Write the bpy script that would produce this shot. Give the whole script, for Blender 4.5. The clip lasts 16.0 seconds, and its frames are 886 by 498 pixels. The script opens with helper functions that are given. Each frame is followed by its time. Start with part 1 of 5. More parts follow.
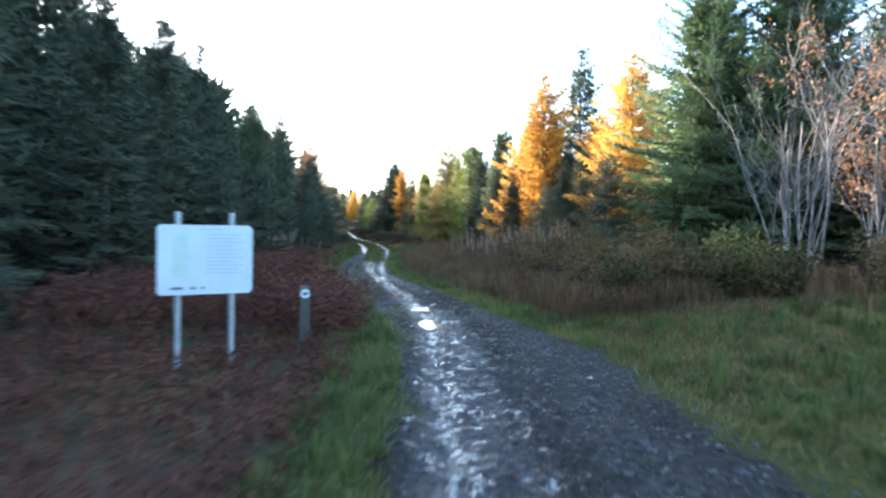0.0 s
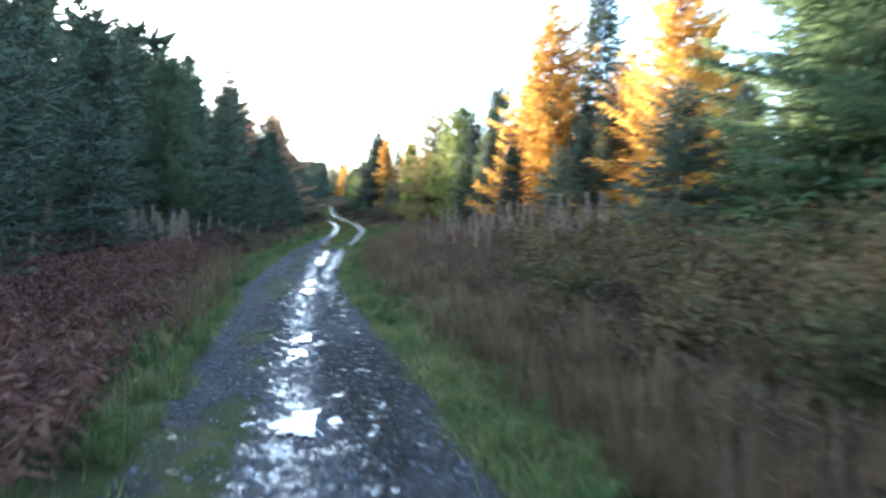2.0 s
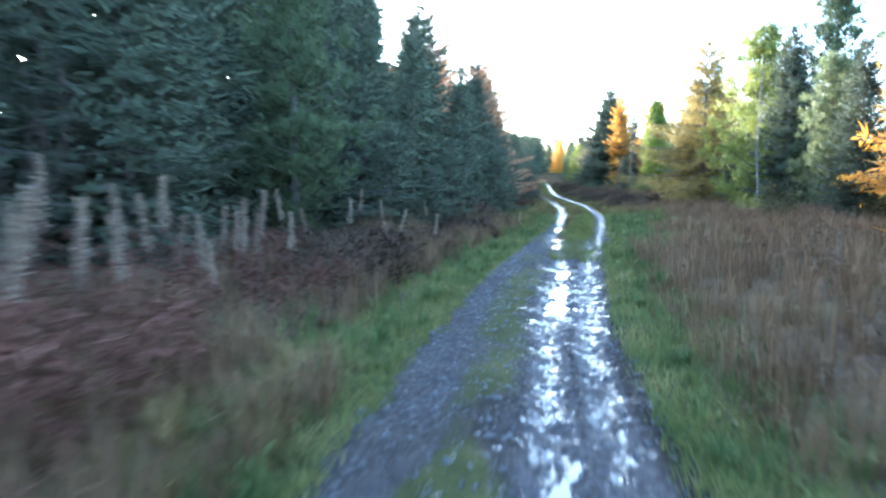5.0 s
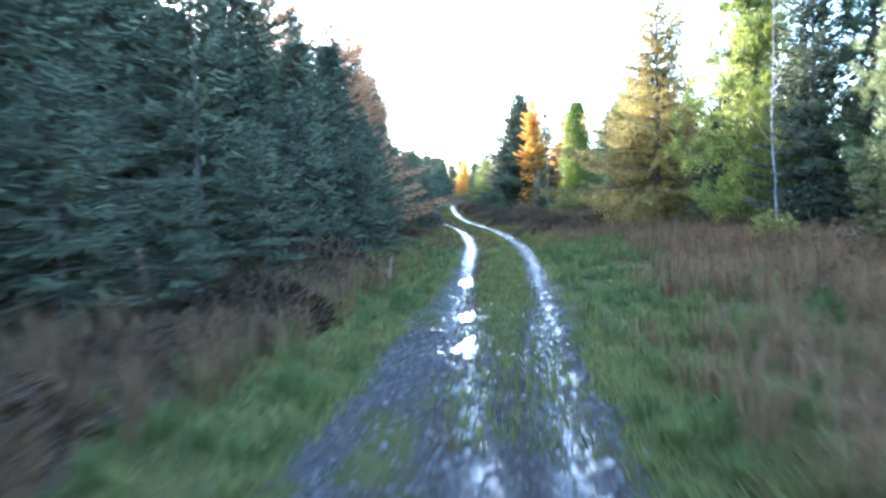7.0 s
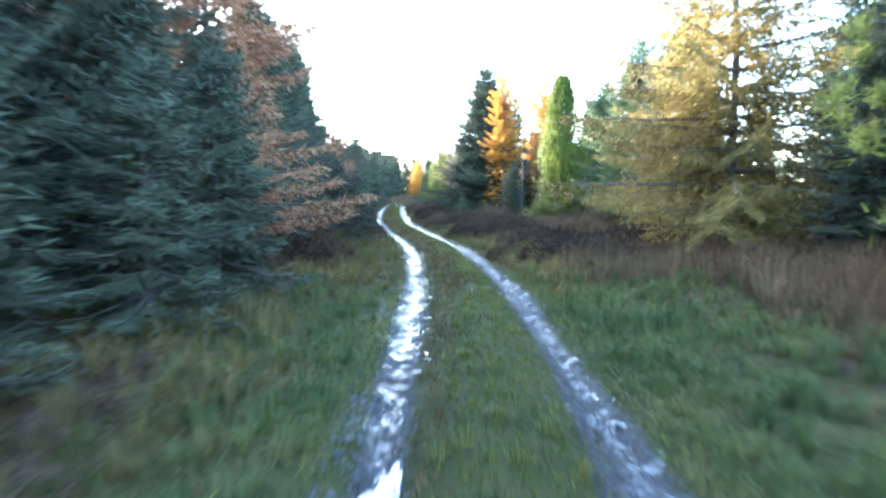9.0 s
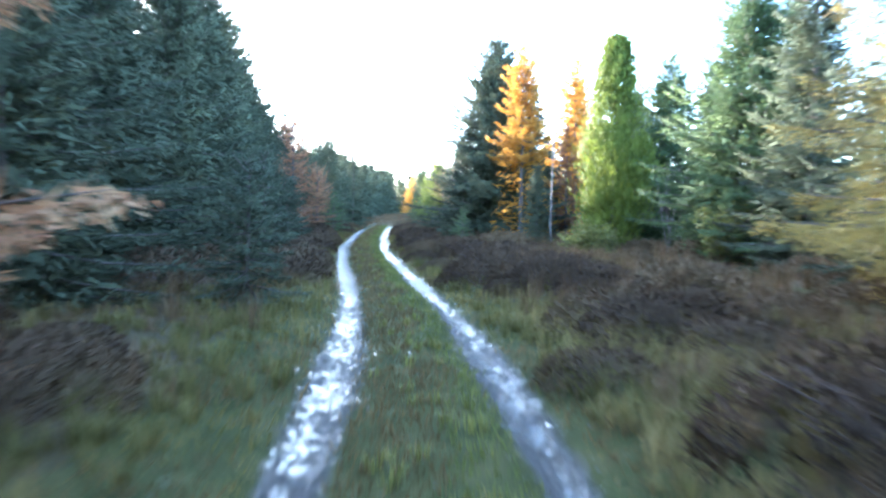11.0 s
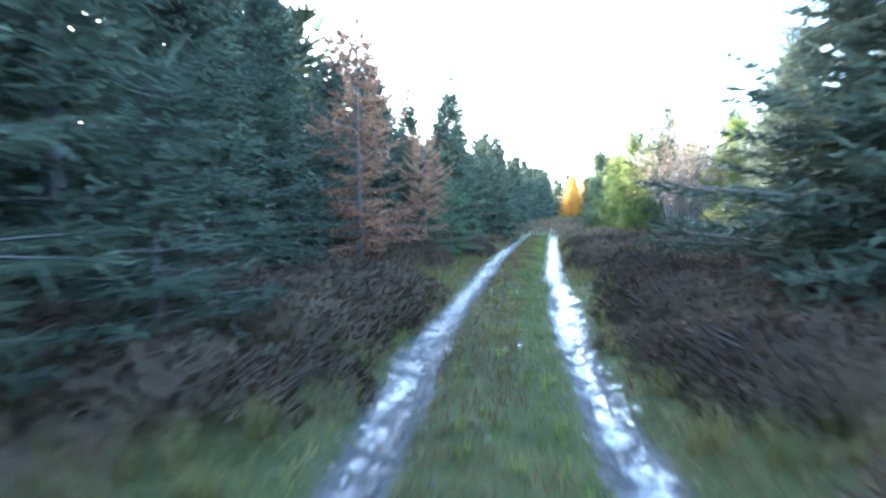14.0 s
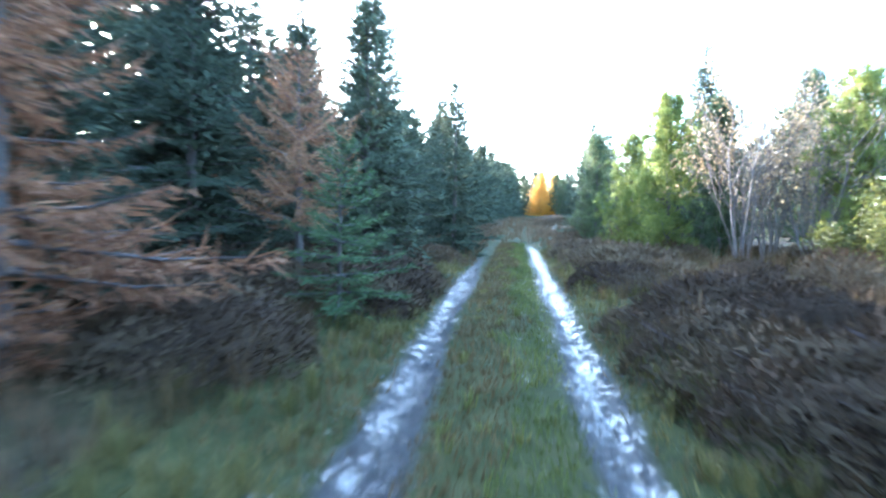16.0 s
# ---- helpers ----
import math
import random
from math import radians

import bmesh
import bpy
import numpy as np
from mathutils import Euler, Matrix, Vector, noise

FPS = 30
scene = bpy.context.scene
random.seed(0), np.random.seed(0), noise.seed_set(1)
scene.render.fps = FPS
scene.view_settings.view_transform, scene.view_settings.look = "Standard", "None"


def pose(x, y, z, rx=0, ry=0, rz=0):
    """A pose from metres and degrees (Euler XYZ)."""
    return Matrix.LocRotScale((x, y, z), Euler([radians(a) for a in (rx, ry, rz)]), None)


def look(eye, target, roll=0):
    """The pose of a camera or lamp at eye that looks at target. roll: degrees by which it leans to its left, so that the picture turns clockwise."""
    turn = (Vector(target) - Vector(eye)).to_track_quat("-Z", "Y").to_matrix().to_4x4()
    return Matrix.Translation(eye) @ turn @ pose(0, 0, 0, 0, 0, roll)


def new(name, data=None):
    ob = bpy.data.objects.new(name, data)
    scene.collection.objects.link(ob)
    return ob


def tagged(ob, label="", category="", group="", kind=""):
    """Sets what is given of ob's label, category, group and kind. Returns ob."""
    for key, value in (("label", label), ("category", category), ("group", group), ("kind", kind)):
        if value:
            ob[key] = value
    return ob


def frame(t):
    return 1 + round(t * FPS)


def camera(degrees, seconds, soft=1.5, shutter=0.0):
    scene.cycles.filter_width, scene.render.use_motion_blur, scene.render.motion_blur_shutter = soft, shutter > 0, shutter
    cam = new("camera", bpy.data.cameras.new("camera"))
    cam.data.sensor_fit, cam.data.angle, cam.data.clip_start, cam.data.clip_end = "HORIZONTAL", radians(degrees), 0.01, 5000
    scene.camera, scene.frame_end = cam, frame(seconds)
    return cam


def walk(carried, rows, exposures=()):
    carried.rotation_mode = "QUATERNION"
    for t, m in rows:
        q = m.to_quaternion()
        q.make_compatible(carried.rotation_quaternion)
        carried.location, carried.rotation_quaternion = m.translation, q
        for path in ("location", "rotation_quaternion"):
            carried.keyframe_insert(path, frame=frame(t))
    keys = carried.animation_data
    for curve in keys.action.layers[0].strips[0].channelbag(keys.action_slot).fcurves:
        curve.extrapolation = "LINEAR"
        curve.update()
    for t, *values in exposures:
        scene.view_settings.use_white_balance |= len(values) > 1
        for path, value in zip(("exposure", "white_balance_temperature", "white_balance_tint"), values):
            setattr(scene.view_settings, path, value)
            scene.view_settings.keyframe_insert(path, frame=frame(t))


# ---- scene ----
cam = camera(67.3, 16.0, soft=2.3, shutter=0.65)
PATH = [
    (0, (0.000, -0.000, 1.500), (0.000, 1.999, 1.439), 1.01),
    (0.5, (0.170, 1.989, 1.498), (0.246, 3.986, 1.415), 1.40),
    (1, (0.404, 4.080, 1.541), (0.557, 6.072, 1.437), 1.99),
    (1.5, (0.585, 5.805, 1.578), (0.779, 7.792, 1.462), 1.59),
    (2, (0.641, 7.582, 1.590), (0.654, 9.577, 1.456), 0.68),
    (2.5, (0.456, 9.380, 1.563), (0.263, 11.365, 1.416), -0.31),
    (3, (0.162, 11.286, 1.548), (-0.237, 13.239, 1.394), -1.29),
    (3.5, (-0.263, 13.127, 1.528), (-0.809, 15.045, 1.369), -1.66),
    (4, (-0.753, 15.043, 1.522), (-1.433, 16.916, 1.347), -1.50),
    (4.5, (-1.284, 17.086, 1.499), (-1.964, 18.957, 1.307), -0.60),
    (5, (-1.810, 19.264, 1.456), (-2.416, 21.159, 1.251), 0.10),
    (5.5, (-2.283, 21.591, 1.406), (-2.797, 23.513, 1.197), 0.08),
    (6, (-2.658, 24.083, 1.360), (-3.121, 26.019, 1.164), -1.26),
    (6.5, (-2.971, 26.551, 1.289), (-3.371, 28.504, 1.122), -1.64),
    (7, (-3.179, 29.188, 1.323), (-3.521, 31.154, 1.187), -1.75),
    (7.5, (-3.525, 31.577, 1.357), (-3.816, 33.553, 1.242), -1.05),
    (8, (-3.820, 34.081, 1.342), (-4.080, 36.061, 1.241), 0.04),
    (8.5, (-4.042, 36.489, 1.318), (-4.282, 38.472, 1.207), 0.29),
    (9, (-4.304, 38.887, 1.324), (-4.507, 40.872, 1.187), -0.25),
    (9.5, (-4.517, 41.357, 1.342), (-4.690, 43.344, 1.201), -0.22),
    (10, (-4.713, 43.933, 1.360), (-4.870, 45.923, 1.231), 0.09),
    (10.5, (-4.926, 46.651, 1.362), (-5.087, 48.641, 1.256), 0.55),
    (11, (-5.188, 49.543, 1.378), (-5.380, 51.532, 1.299), 0.95),
    (11.5, (-5.511, 52.579, 1.423), (-5.800, 54.557, 1.354), -0.24),
    (12, (-6.002, 55.714, 1.478), (-6.392, 57.674, 1.391), -0.73),
    (12.5, (-6.728, 58.786, 1.527), (-7.199, 60.729, 1.459), -1.50),
    (13, (-7.467, 61.998, 1.551), (-8.022, 63.918, 1.502), -0.25),
    (13.5, (-8.322, 65.080, 1.590), (-8.930, 66.984, 1.518), 0.25),
    (14, (-9.010, 68.040, 1.606), (-9.653, 69.932, 1.540), -0.50),
    (14.5, (-9.788, 70.882, 1.716), (-10.399, 72.786, 1.651), 0.43),
    (15, (-10.450, 73.527, 1.805), (-11.026, 75.441, 1.733), 1.33),
    (15.5, (-11.050, 76.046, 1.894), (-11.596, 77.968, 1.817), 1.30),
    (16, (-11.429, 78.598, 1.958), (-11.967, 80.522, 1.878), 0.94),
]
walk(cam, [(t, look(eye, target, roll)) for t, eye, target, roll in PATH], [(0.0, 3.25, 5300, 8), (1.5, 3.4, 5200, 8), (2.5, 3.8, 5100, 7), (3.5, 4.15, 4950, 7), (6.0, 4.38, 4900, 8), (8.5, 4.4, 4980, 9), (11.0, 4.52, 4880, 8), (13.0, 4.7, 4800, 8), (16.0, 4.52, 4720, 8)])

# ---- light ----
SUN_EL, SUN_AZ = 13.6, 47.0  # degrees above the horizon, degrees to the left of the track's heading (+y)
world = bpy.data.worlds.new("world")
scene.world = world
world.use_nodes = True
wnt = world.node_tree
sky = wnt.nodes.new("ShaderNodeTexSky")
sky.sky_type, sky.sun_disc = "NISHITA", False
sky.sun_elevation, sky.sun_rotation = radians(SUN_EL), radians(-SUN_AZ)
sky.air_density, sky.dust_density, sky.ozone_density = 1.0, 1.6, 1.0
wnt.links.new(sky.outputs[0], wnt.nodes["Background"].inputs[0])
wnt.nodes["Background"].inputs[1].default_value = 0.15
sun = new("sun", bpy.data.lights.new("sun", "SUN"))
sun.data.energy, sun.data.angle, sun.data.color = 3.9, radians(0.6), (1.0, 0.84, 0.62)
sdir = Vector((-math.sin(radians(SUN_AZ)) * math.cos(radians(SUN_EL)), math.cos(radians(SUN_AZ)) * math.cos(radians(SUN_EL)), math.sin(radians(SUN_EL))))
sun.matrix_world = look(sdir * 60, (0, 0, 0))

# ---- materials ----


def nodes_of(name):
    m = bpy.data.materials.new(name)
    m.use_nodes = True
    nt = m.node_tree
    return m, nt, nt.nodes["Principled BSDF"]


def ramp(nt, fac, stops):
    r = nt.nodes.new("ShaderNodeValToRGB")
    els = r.color_ramp.elements
    while len(els) < len(stops):
        els.new(0.5)
    for e, (p, c) in zip(els, stops):
        e.position = p
        e.color = (*c, 1) if len(c) == 3 else c
    nt.links.new(fac, r.inputs[0])
    return r.outputs[0]


def noise_of(nt, scale, detail=4, rough=0.55, kind="Object"):
    tc = nt.nodes.new("ShaderNodeTexCoord")
    n = nt.nodes.new("ShaderNodeTexNoise")
    n.inputs["Scale"].default_value, n.inputs["Detail"].default_value, n.inputs["Roughness"].default_value = scale, detail, rough
    nt.links.new(tc.outputs[kind], n.inputs["Vector"])
    return n.outputs["Fac"]


def mathn(nt, op, a, b=None, clamp=False):
    n = nt.nodes.new("ShaderNodeMath")
    n.operation, n.use_clamp = op, clamp
    for k, v in enumerate((a, b)):
        if v is None:
            continue
        if isinstance(v, (int, float)):
            n.inputs[k].default_value = v
        else:
            nt.links.new(v, n.inputs[k])
    return n.outputs[0]


def mixc(nt, fac, a, b, blend="MIX"):
    n = nt.nodes.new("ShaderNodeMix")
    n.data_type, n.blend_type = "RGBA", blend
    for k, v in ((0, fac), (6, a), (7, b)):
        if isinstance(v, (int, float)):
            n.inputs[k].default_value = v
        elif isinstance(v, tuple):
            n.inputs[k].default_value = (*v, 1)
        else:
            nt.links.new(v, n.inputs[k])
    return n.outputs[2]


def bump_of(nt, bsdf, height, strength, dist):
    b = nt.nodes.new("ShaderNodeBump")
    b.inputs["Strength"].default_value, b.inputs["Distance"].default_value = strength, dist
    nt.links.new(height, b.inputs["Height"])
    nt.links.new(b.outputs[0], bsdf.inputs["Normal"])


def foliage(name, stops, trans=0.3, rough=0.55, patch=0.9, vary=0.35, leaf=0.55, spec=0.3, spread=1.7):
    """Leaves and needles: colour by island and by patch, with light coming through."""
    m, nt, bsdf = nodes_of(name)
    geo = nt.nodes.new("ShaderNodeNewGeometry")
    info = nt.nodes.new("ShaderNodeObjectInfo")
    f = mathn(nt, "ADD", mathn(nt, "MULTIPLY", geo.outputs["Random Per Island"], leaf), mathn(nt, "MULTIPLY", mathn(nt, "ADD", mathn(nt, "MULTIPLY", noise_of(nt, patch, 4, 0.65), spread), 0.5 - spread / 2), 1 - leaf))
    f = mathn(nt, "ADD", f, mathn(nt, "MULTIPLY", mathn(nt, "SUBTRACT", info.outputs["Random"], 0.5), vary), True)
    col = ramp(nt, f, stops)
    nt.links.new(col, bsdf.inputs["Base Color"])
    bsdf.inputs["Roughness"].default_value = rough
    bsdf.inputs["Specular IOR Level"].default_value = spec
    tr = nt.nodes.new("ShaderNodeBsdfTranslucent")
    nt.links.new(col, tr.inputs["Color"])
    mx = nt.nodes.new("ShaderNodeMixShader")
    mx.inputs[0].default_value = trans
    out = nt.nodes["Material Output"]
    nt.links.new(bsdf.outputs[0], mx.inputs[1])
    nt.links.new(tr.outputs[0], mx.inputs[2])
    nt.links.new(mx.outputs[0], out.inputs[0])
    return m


def solid(name, stops, scale, rough=0.8, bump=0.3, dist=0.01, metal=0.0, detail=5):
    m, nt, bsdf = nodes_of(name)
    big, fine = noise_of(nt, scale, detail), noise_of(nt, scale * 7, 3)
    f = mathn(nt, "ADD", mathn(nt, "MULTIPLY", big, 0.65), mathn(nt, "MULTIPLY", fine, 0.35))
    nt.links.new(ramp(nt, f, stops), bsdf.inputs["Base Color"])
    bsdf.inputs["Roughness"].default_value, bsdf.inputs["Metallic"].default_value = rough, metal
    bump_of(nt, bsdf, f, bump, dist)
    return m


M_SPRUCE = foliage("spruce_needles", [(0.1, (0.042, 0.050, 0.032)), (0.5, (0.080, 0.089, 0.053)), (0.95, (0.135, 0.145, 0.080))], 0.18, 0.85, 1.6, 0.35, 0.3, 0.08)
M_SPRUCE2 = foliage("fresh_spruce_needles", [(0.1, (0.042, 0.062, 0.026)), (0.5, (0.076, 0.106, 0.042)), (0.95, (0.14, 0.17, 0.066))], 0.3, 0.75, 1.4, 0.3, 0.3, 0.15)
M_LARCH = foliage("golden_larch_needles", [(0.1, (0.26, 0.112, 0.018)), (0.5, (0.52, 0.262, 0.038)), (0.95, (0.70, 0.42, 0.075))], 0.5, 0.7, 1.2, 0.3, 0.35, 0.15)
M_LARCH2 = foliage("olive_larch_needles", [(0.1, (0.110, 0.082, 0.026)), (0.5, (0.235, 0.172, 0.046)), (0.95, (0.44, 0.32, 0.080))], 0.32, 0.7, 0.8, 0.3, 0.3, 0.15)
M_LARCH3 = foliage("brown_larch_needles", [(0.1, (0.15, 0.068, 0.034)), (0.5, (0.30, 0.148, 0.072)), (0.95, (0.47, 0.29, 0.145))], 0.3, 0.7, 1.2, 0.3, 0.35, 0.12)
M_PINE = foliage("pine_needles", [(0.1, (0.070, 0.088, 0.020)), (0.5, (0.165, 0.182, 0.038)), (0.95, (0.30, 0.31, 0.070))], 0.4, 0.65, 1.5, 0.3, 0.35, 0.2)
M_PINE2 = foliage("dull_pine_needles", [(0.1, (0.045, 0.058, 0.024)), (0.5, (0.092, 0.110, 0.045)), (0.95, (0.18, 0.19, 0.075))], 0.35, 0.65, 1.5, 0.3, 0.35, 0.2)
M_CYP = foliage("cypress_sprays", [(0.1, (0.040, 0.052, 0.010)), (0.5, (0.118, 0.140, 0.021)), (0.95, (0.23, 0.245, 0.040))], 0.3, 0.7, 1.6, 0.3, 0.3, 0.15)
M_BROWNLEAF = foliage("withered_leaves", [(0.1, (0.16, 0.06, 0.03)), (0.5, (0.34, 0.14, 0.05)), (0.95, (0.55, 0.26, 0.10))], 0.35, 0.6)
M_TANLEAF = foliage("tan_leaves", [(0.1, (0.16, 0.105, 0.055)), (0.5, (0.28, 0.195, 0.10)), (0.95, (0.42, 0.31, 0.17))], 0.35, 0.6)
M_GREENLEAF = foliage("shrub_leaves", [(0.1, (0.07, 0.075, 0.018)), (0.5, (0.150, 0.145, 0.030)), (0.95, (0.27, 0.24, 0.060))], 0.35, 0.55)
M_BRACKEN = foliage("dead_bracken", [(0.1, (0.054, 0.025, 0.017)), (0.5, (0.120, 0.054, 0.035)), (0.95, (0.215, 0.115, 0.068))], 0.15, 0.9, 0.6, 0.35, 0.3, 0.05)
M_HEATHER = foliage("heather", [(0.1, (0.046, 0.031, 0.021)), (0.5, (0.088, 0.058, 0.035)), (0.95, (0.14, 0.098, 0.052))], 0.15, 0.95, 0.8, 0.6, 0.12, 0.03)
M_GRASS = foliage("verge_grass", [(0.1, (0.042, 0.062, 0.018)), (0.42, (0.094, 0.116, 0.034)), (0.66, (0.155, 0.152, 0.046)), (0.95, (0.27, 0.20, 0.085))], 0.3, 0.75, 1.0, 0.35, 0.25, 0.12)
M_MIDGRASS = foliage("mossy_grass", [(0.1, (0.064, 0.070, 0.018)), (0.45, (0.132, 0.134, 0.031)), (0.75, (0.185, 0.155, 0.040)), (0.95, (0.25, 0.165, 0.062))], 0.3, 0.75, 1.1, 0.35, 0.25, 0.12)
M_BROWNGRASS = foliage("withered_grass", [(0.1, (0.050, 0.034, 0.014)), (0.5, (0.120, 0.078, 0.030)), (0.95, (0.23, 0.150, 0.064))], 0.25, 0.8, 1.1, 0.35, 0.3, 0.1)
M_HEATHGRASS = foliage("heath_grass", [(0.1, (0.062, 0.056, 0.016)), (0.38, (0.122, 0.104, 0.028)), (0.60, (0.182, 0.136, 0.044)), (0.95, (0.29, 0.205, 0.085))], 0.3, 0.7, 0.7, 0.35, 0.25, 0.12)
M_STRAW = foliage("dead_grass", [(0.1, (0.066, 0.038, 0.020)), (0.5, (0.150, 0.092, 0.045)), (0.95, (0.28, 0.195, 0.105))], 0.25, 0.8, 0.8, 0.35, 0.35, 0.08)
M_PLUME = foliage("seed_plume", [(0.1, (0.12, 0.080, 0.052)), (0.5, (0.23, 0.165, 0.108)), (0.95, (0.39, 0.30, 0.205))], 0.35, 0.9)
M_BRAMBLE = foliage("bramble_leaves", [(0.1, (0.046, 0.042, 0.018)), (0.4, (0.092, 0.078, 0.029)), (0.65, (0.135, 0.078, 0.038)), (0.95, (0.215, 0.165, 0.060))], 0.2, 0.9, 0.9, 0.45, 0.3, 0.05)
M_STEM = solid("dry_stem", [(0.3, (0.050, 0.030, 0.022)), (0.7, (0.12, 0.075, 0.052))], 20)
M_BARK = solid("conifer_bark", [(0.3, (0.05, 0.040, 0.034)), (0.7, (0.15, 0.12, 0.10))], 9, 0.9, 0.8, 0.03)
M_BIRCH = solid("pale_bark", [(0.38, (0.07, 0.062, 0.056)), (0.52, (0.16, 0.14, 0.125)), (0.75, (0.38, 0.35, 0.32))], 4, 0.75, 0.4, 0.01)
M_TANBARK = solid("tan_bark", [(0.35, (0.075, 0.055, 0.042)), (0.55, (0.17, 0.128, 0.095)), (0.8, (0.33, 0.26, 0.20))], 4, 0.8, 0.4, 0.01)
M_GALV = solid("galvanised_steel", [(0.3, (0.38, 0.40, 0.42)), (0.7, (0.58, 0.60, 0.62))], 14, 0.45, 0.1, 0.002, 0.7)
M_PANEL = solid("white_panel", [(0.25, (0.50, 0.54, 0.56)), (0.75, (0.63, 0.66, 0.67))], 4, 0.4, 0.05, 0.002)
M_PRINT = solid("grey_print", [(0.3, (0.38, 0.42, 0.46)), (0.7, (0.48, 0.52, 0.55))], 30, 0.6, 0.05, 0.001)
M_MAPGREEN = solid("pale_green_print", [(0.3, (0.44, 0.52, 0.43)), (0.7, (0.55, 0.62, 0.55))], 12, 0.6, 0.05, 0.001)
M_PRINTDARK = solid("dark_print", [(0.3, (0.06, 0.08, 0.12)), (0.7, (0.12, 0.15, 0.2))], 30, 0.6, 0.05, 0.001)
M_POST = solid("weathered_timber", [(0.3, (0.04, 0.032, 0.025)), (0.7, (0.10, 0.085, 0.068))], 10, 0.85, 0.6, 0.01)
M_DISC = solid("white_disc", [(0.3, (0.72, 0.72, 0.70)), (0.7, (0.84, 0.84, 0.82))], 20, 0.5, 0.05, 0.001)
M_STONE = solid("stone", [(0.25, (0.035, 0.033, 0.031)), (0.5, (0.080, 0.075, 0.070)), (0.8, (0.20, 0.19, 0.18))], 5, 0.85, 0.4, 0.006)
M_PALESTONE = solid("pale_stone", [(0.25, (0.20, 0.20, 0.19)), (0.8, (0.40, 0.39, 0.38))], 9, 0.8, 0.3, 0.004)


def ground_material():
    m, nt, bsdf = nodes_of("forest_ground")

    def attr(name):
        a = nt.nodes.new("ShaderNodeAttribute")
        a.attribute_name = name
        return a.outputs["Fac"]

    big, mid, fine, grit = (noise_of(nt, s, d) for s, d in ((0.45, 4), (2.6, 5), (16, 4), (60, 3)))
    turf = ramp(nt, mathn(nt, "ADD", mathn(nt, "MULTIPLY", mid, 0.6), mathn(nt, "MULTIPLY", fine, 0.4)),
                [(0.3, (0.022, 0.024, 0.009)), (0.5, (0.044, 0.045, 0.014)), (0.7, (0.085, 0.068, 0.028))])
    duff = ramp(nt, mathn(nt, "ADD", mathn(nt, "MULTIPLY", mid, 0.5), mathn(nt, "MULTIPLY", fine, 0.5)),
                [(0.3, (0.040, 0.026, 0.018)), (0.5, (0.075, 0.050, 0.032)), (0.72, (0.13, 0.095, 0.055))])
    stones = nt.nodes.new("ShaderNodeTexVoronoi")
    stones.inputs["Scale"].default_value = 22
    tc = nt.nodes.new("ShaderNodeTexCoord")
    nt.links.new(tc.outputs["Object"], stones.inputs["Vector"])
    gv = nt.nodes.new("ShaderNodeSeparateColor")
    nt.links.new(stones.outputs["Color"], gv.inputs[0])
    gravel = ramp(nt, mathn(nt, "ADD", mathn(nt, "MULTIPLY", gv.outputs[0], 0.45), mathn(nt, "MULTIPLY", fine, 0.55)),
                  [(0.2, (0.016, 0.015, 0.014)), (0.5, (0.036, 0.033, 0.030)), (0.8, (0.095, 0.090, 0.083))])
    duff = mixc(nt, ramp(nt, big, [(0.42, (0, 0, 0)), (0.62, (0.8, 0.8, 0.8))]), duff, turf)
    ragged = mathn(nt, "MULTIPLY", mathn(nt, "SUBTRACT", mathn(nt, "ADD", mathn(nt, "MULTIPLY", mid, 0.6), mathn(nt, "MULTIPLY", fine, 0.4)), 0.5), 1.6)
    g_edge = mathn(nt, "MULTIPLY", mathn(nt, "SUBTRACT", mathn(nt, "ADD", attr("gravel"), ragged), 0.4), 4.0, True)
    t_edge = mathn(nt, "MULTIPLY", mathn(nt, "SUBTRACT", mathn(nt, "ADD", attr("turf"), ragged), 0.4), 2.5, True)
    col = mixc(nt, t_edge, duff, turf)
    gravel = mixc(nt, ramp(nt, big, [(0.35, (0, 0, 0)), (0.65, (0.7, 0.7, 0.7))]), gravel, (0.035, 0.031, 0.029))
    gravel = mixc(nt, ramp(nt, mid, [(0.44, (0, 0, 0)), (0.62, (0.75, 0.75, 0.75))]), gravel, (0.024, 0.020, 0.015))
    gravel = mixc(nt, mathn(nt, "MULTIPLY", mathn(nt, "ADD", attr("mud"), mathn(nt, "MULTIPLY", ragged, 0.5)), 1.2, True), gravel, ramp(nt, fine, [(0.35, (0.011, 0.009, 0.007)), (0.65, (0.034, 0.027, 0.021))]))
    col = mixc(nt, g_edge, col, gravel)
    rut = mathn(nt, "MULTIPLY", mathn(nt, "SUBTRACT", mathn(nt, "ADD", attr("rut"), mathn(nt, "MULTIPLY", ragged, 0.55)), 0.34), 3.0, True)
    mud = ramp(nt, fine, [(0.3, (0.030, 0.025, 0.023)), (0.7, (0.085, 0.076, 0.072))])
    col = mixc(nt, mathn(nt, "MULTIPLY", rut, 0.85), col, mud)
    nt.links.new(col, bsdf.inputs["Base Color"])
    blot = mathn(nt, "ADD", mathn(nt, "MULTIPLY", noise_of(nt, 12, 4, 0.65), 0.55), mathn(nt, "MULTIPLY", noise_of(nt, 3.6, 3, 0.6), 0.45))
    core = mathn(nt, "MULTIPLY", mathn(nt, "SUBTRACT", mathn(nt, "ADD", attr("rut"), mathn(nt, "MULTIPLY", mathn(nt, "SUBTRACT", blot, 0.5), 6.5)), 0.66), 3.5, True)
    wet = mathn(nt, "MAXIMUM", mathn(nt, "MULTIPLY", rut, 0.24), core)
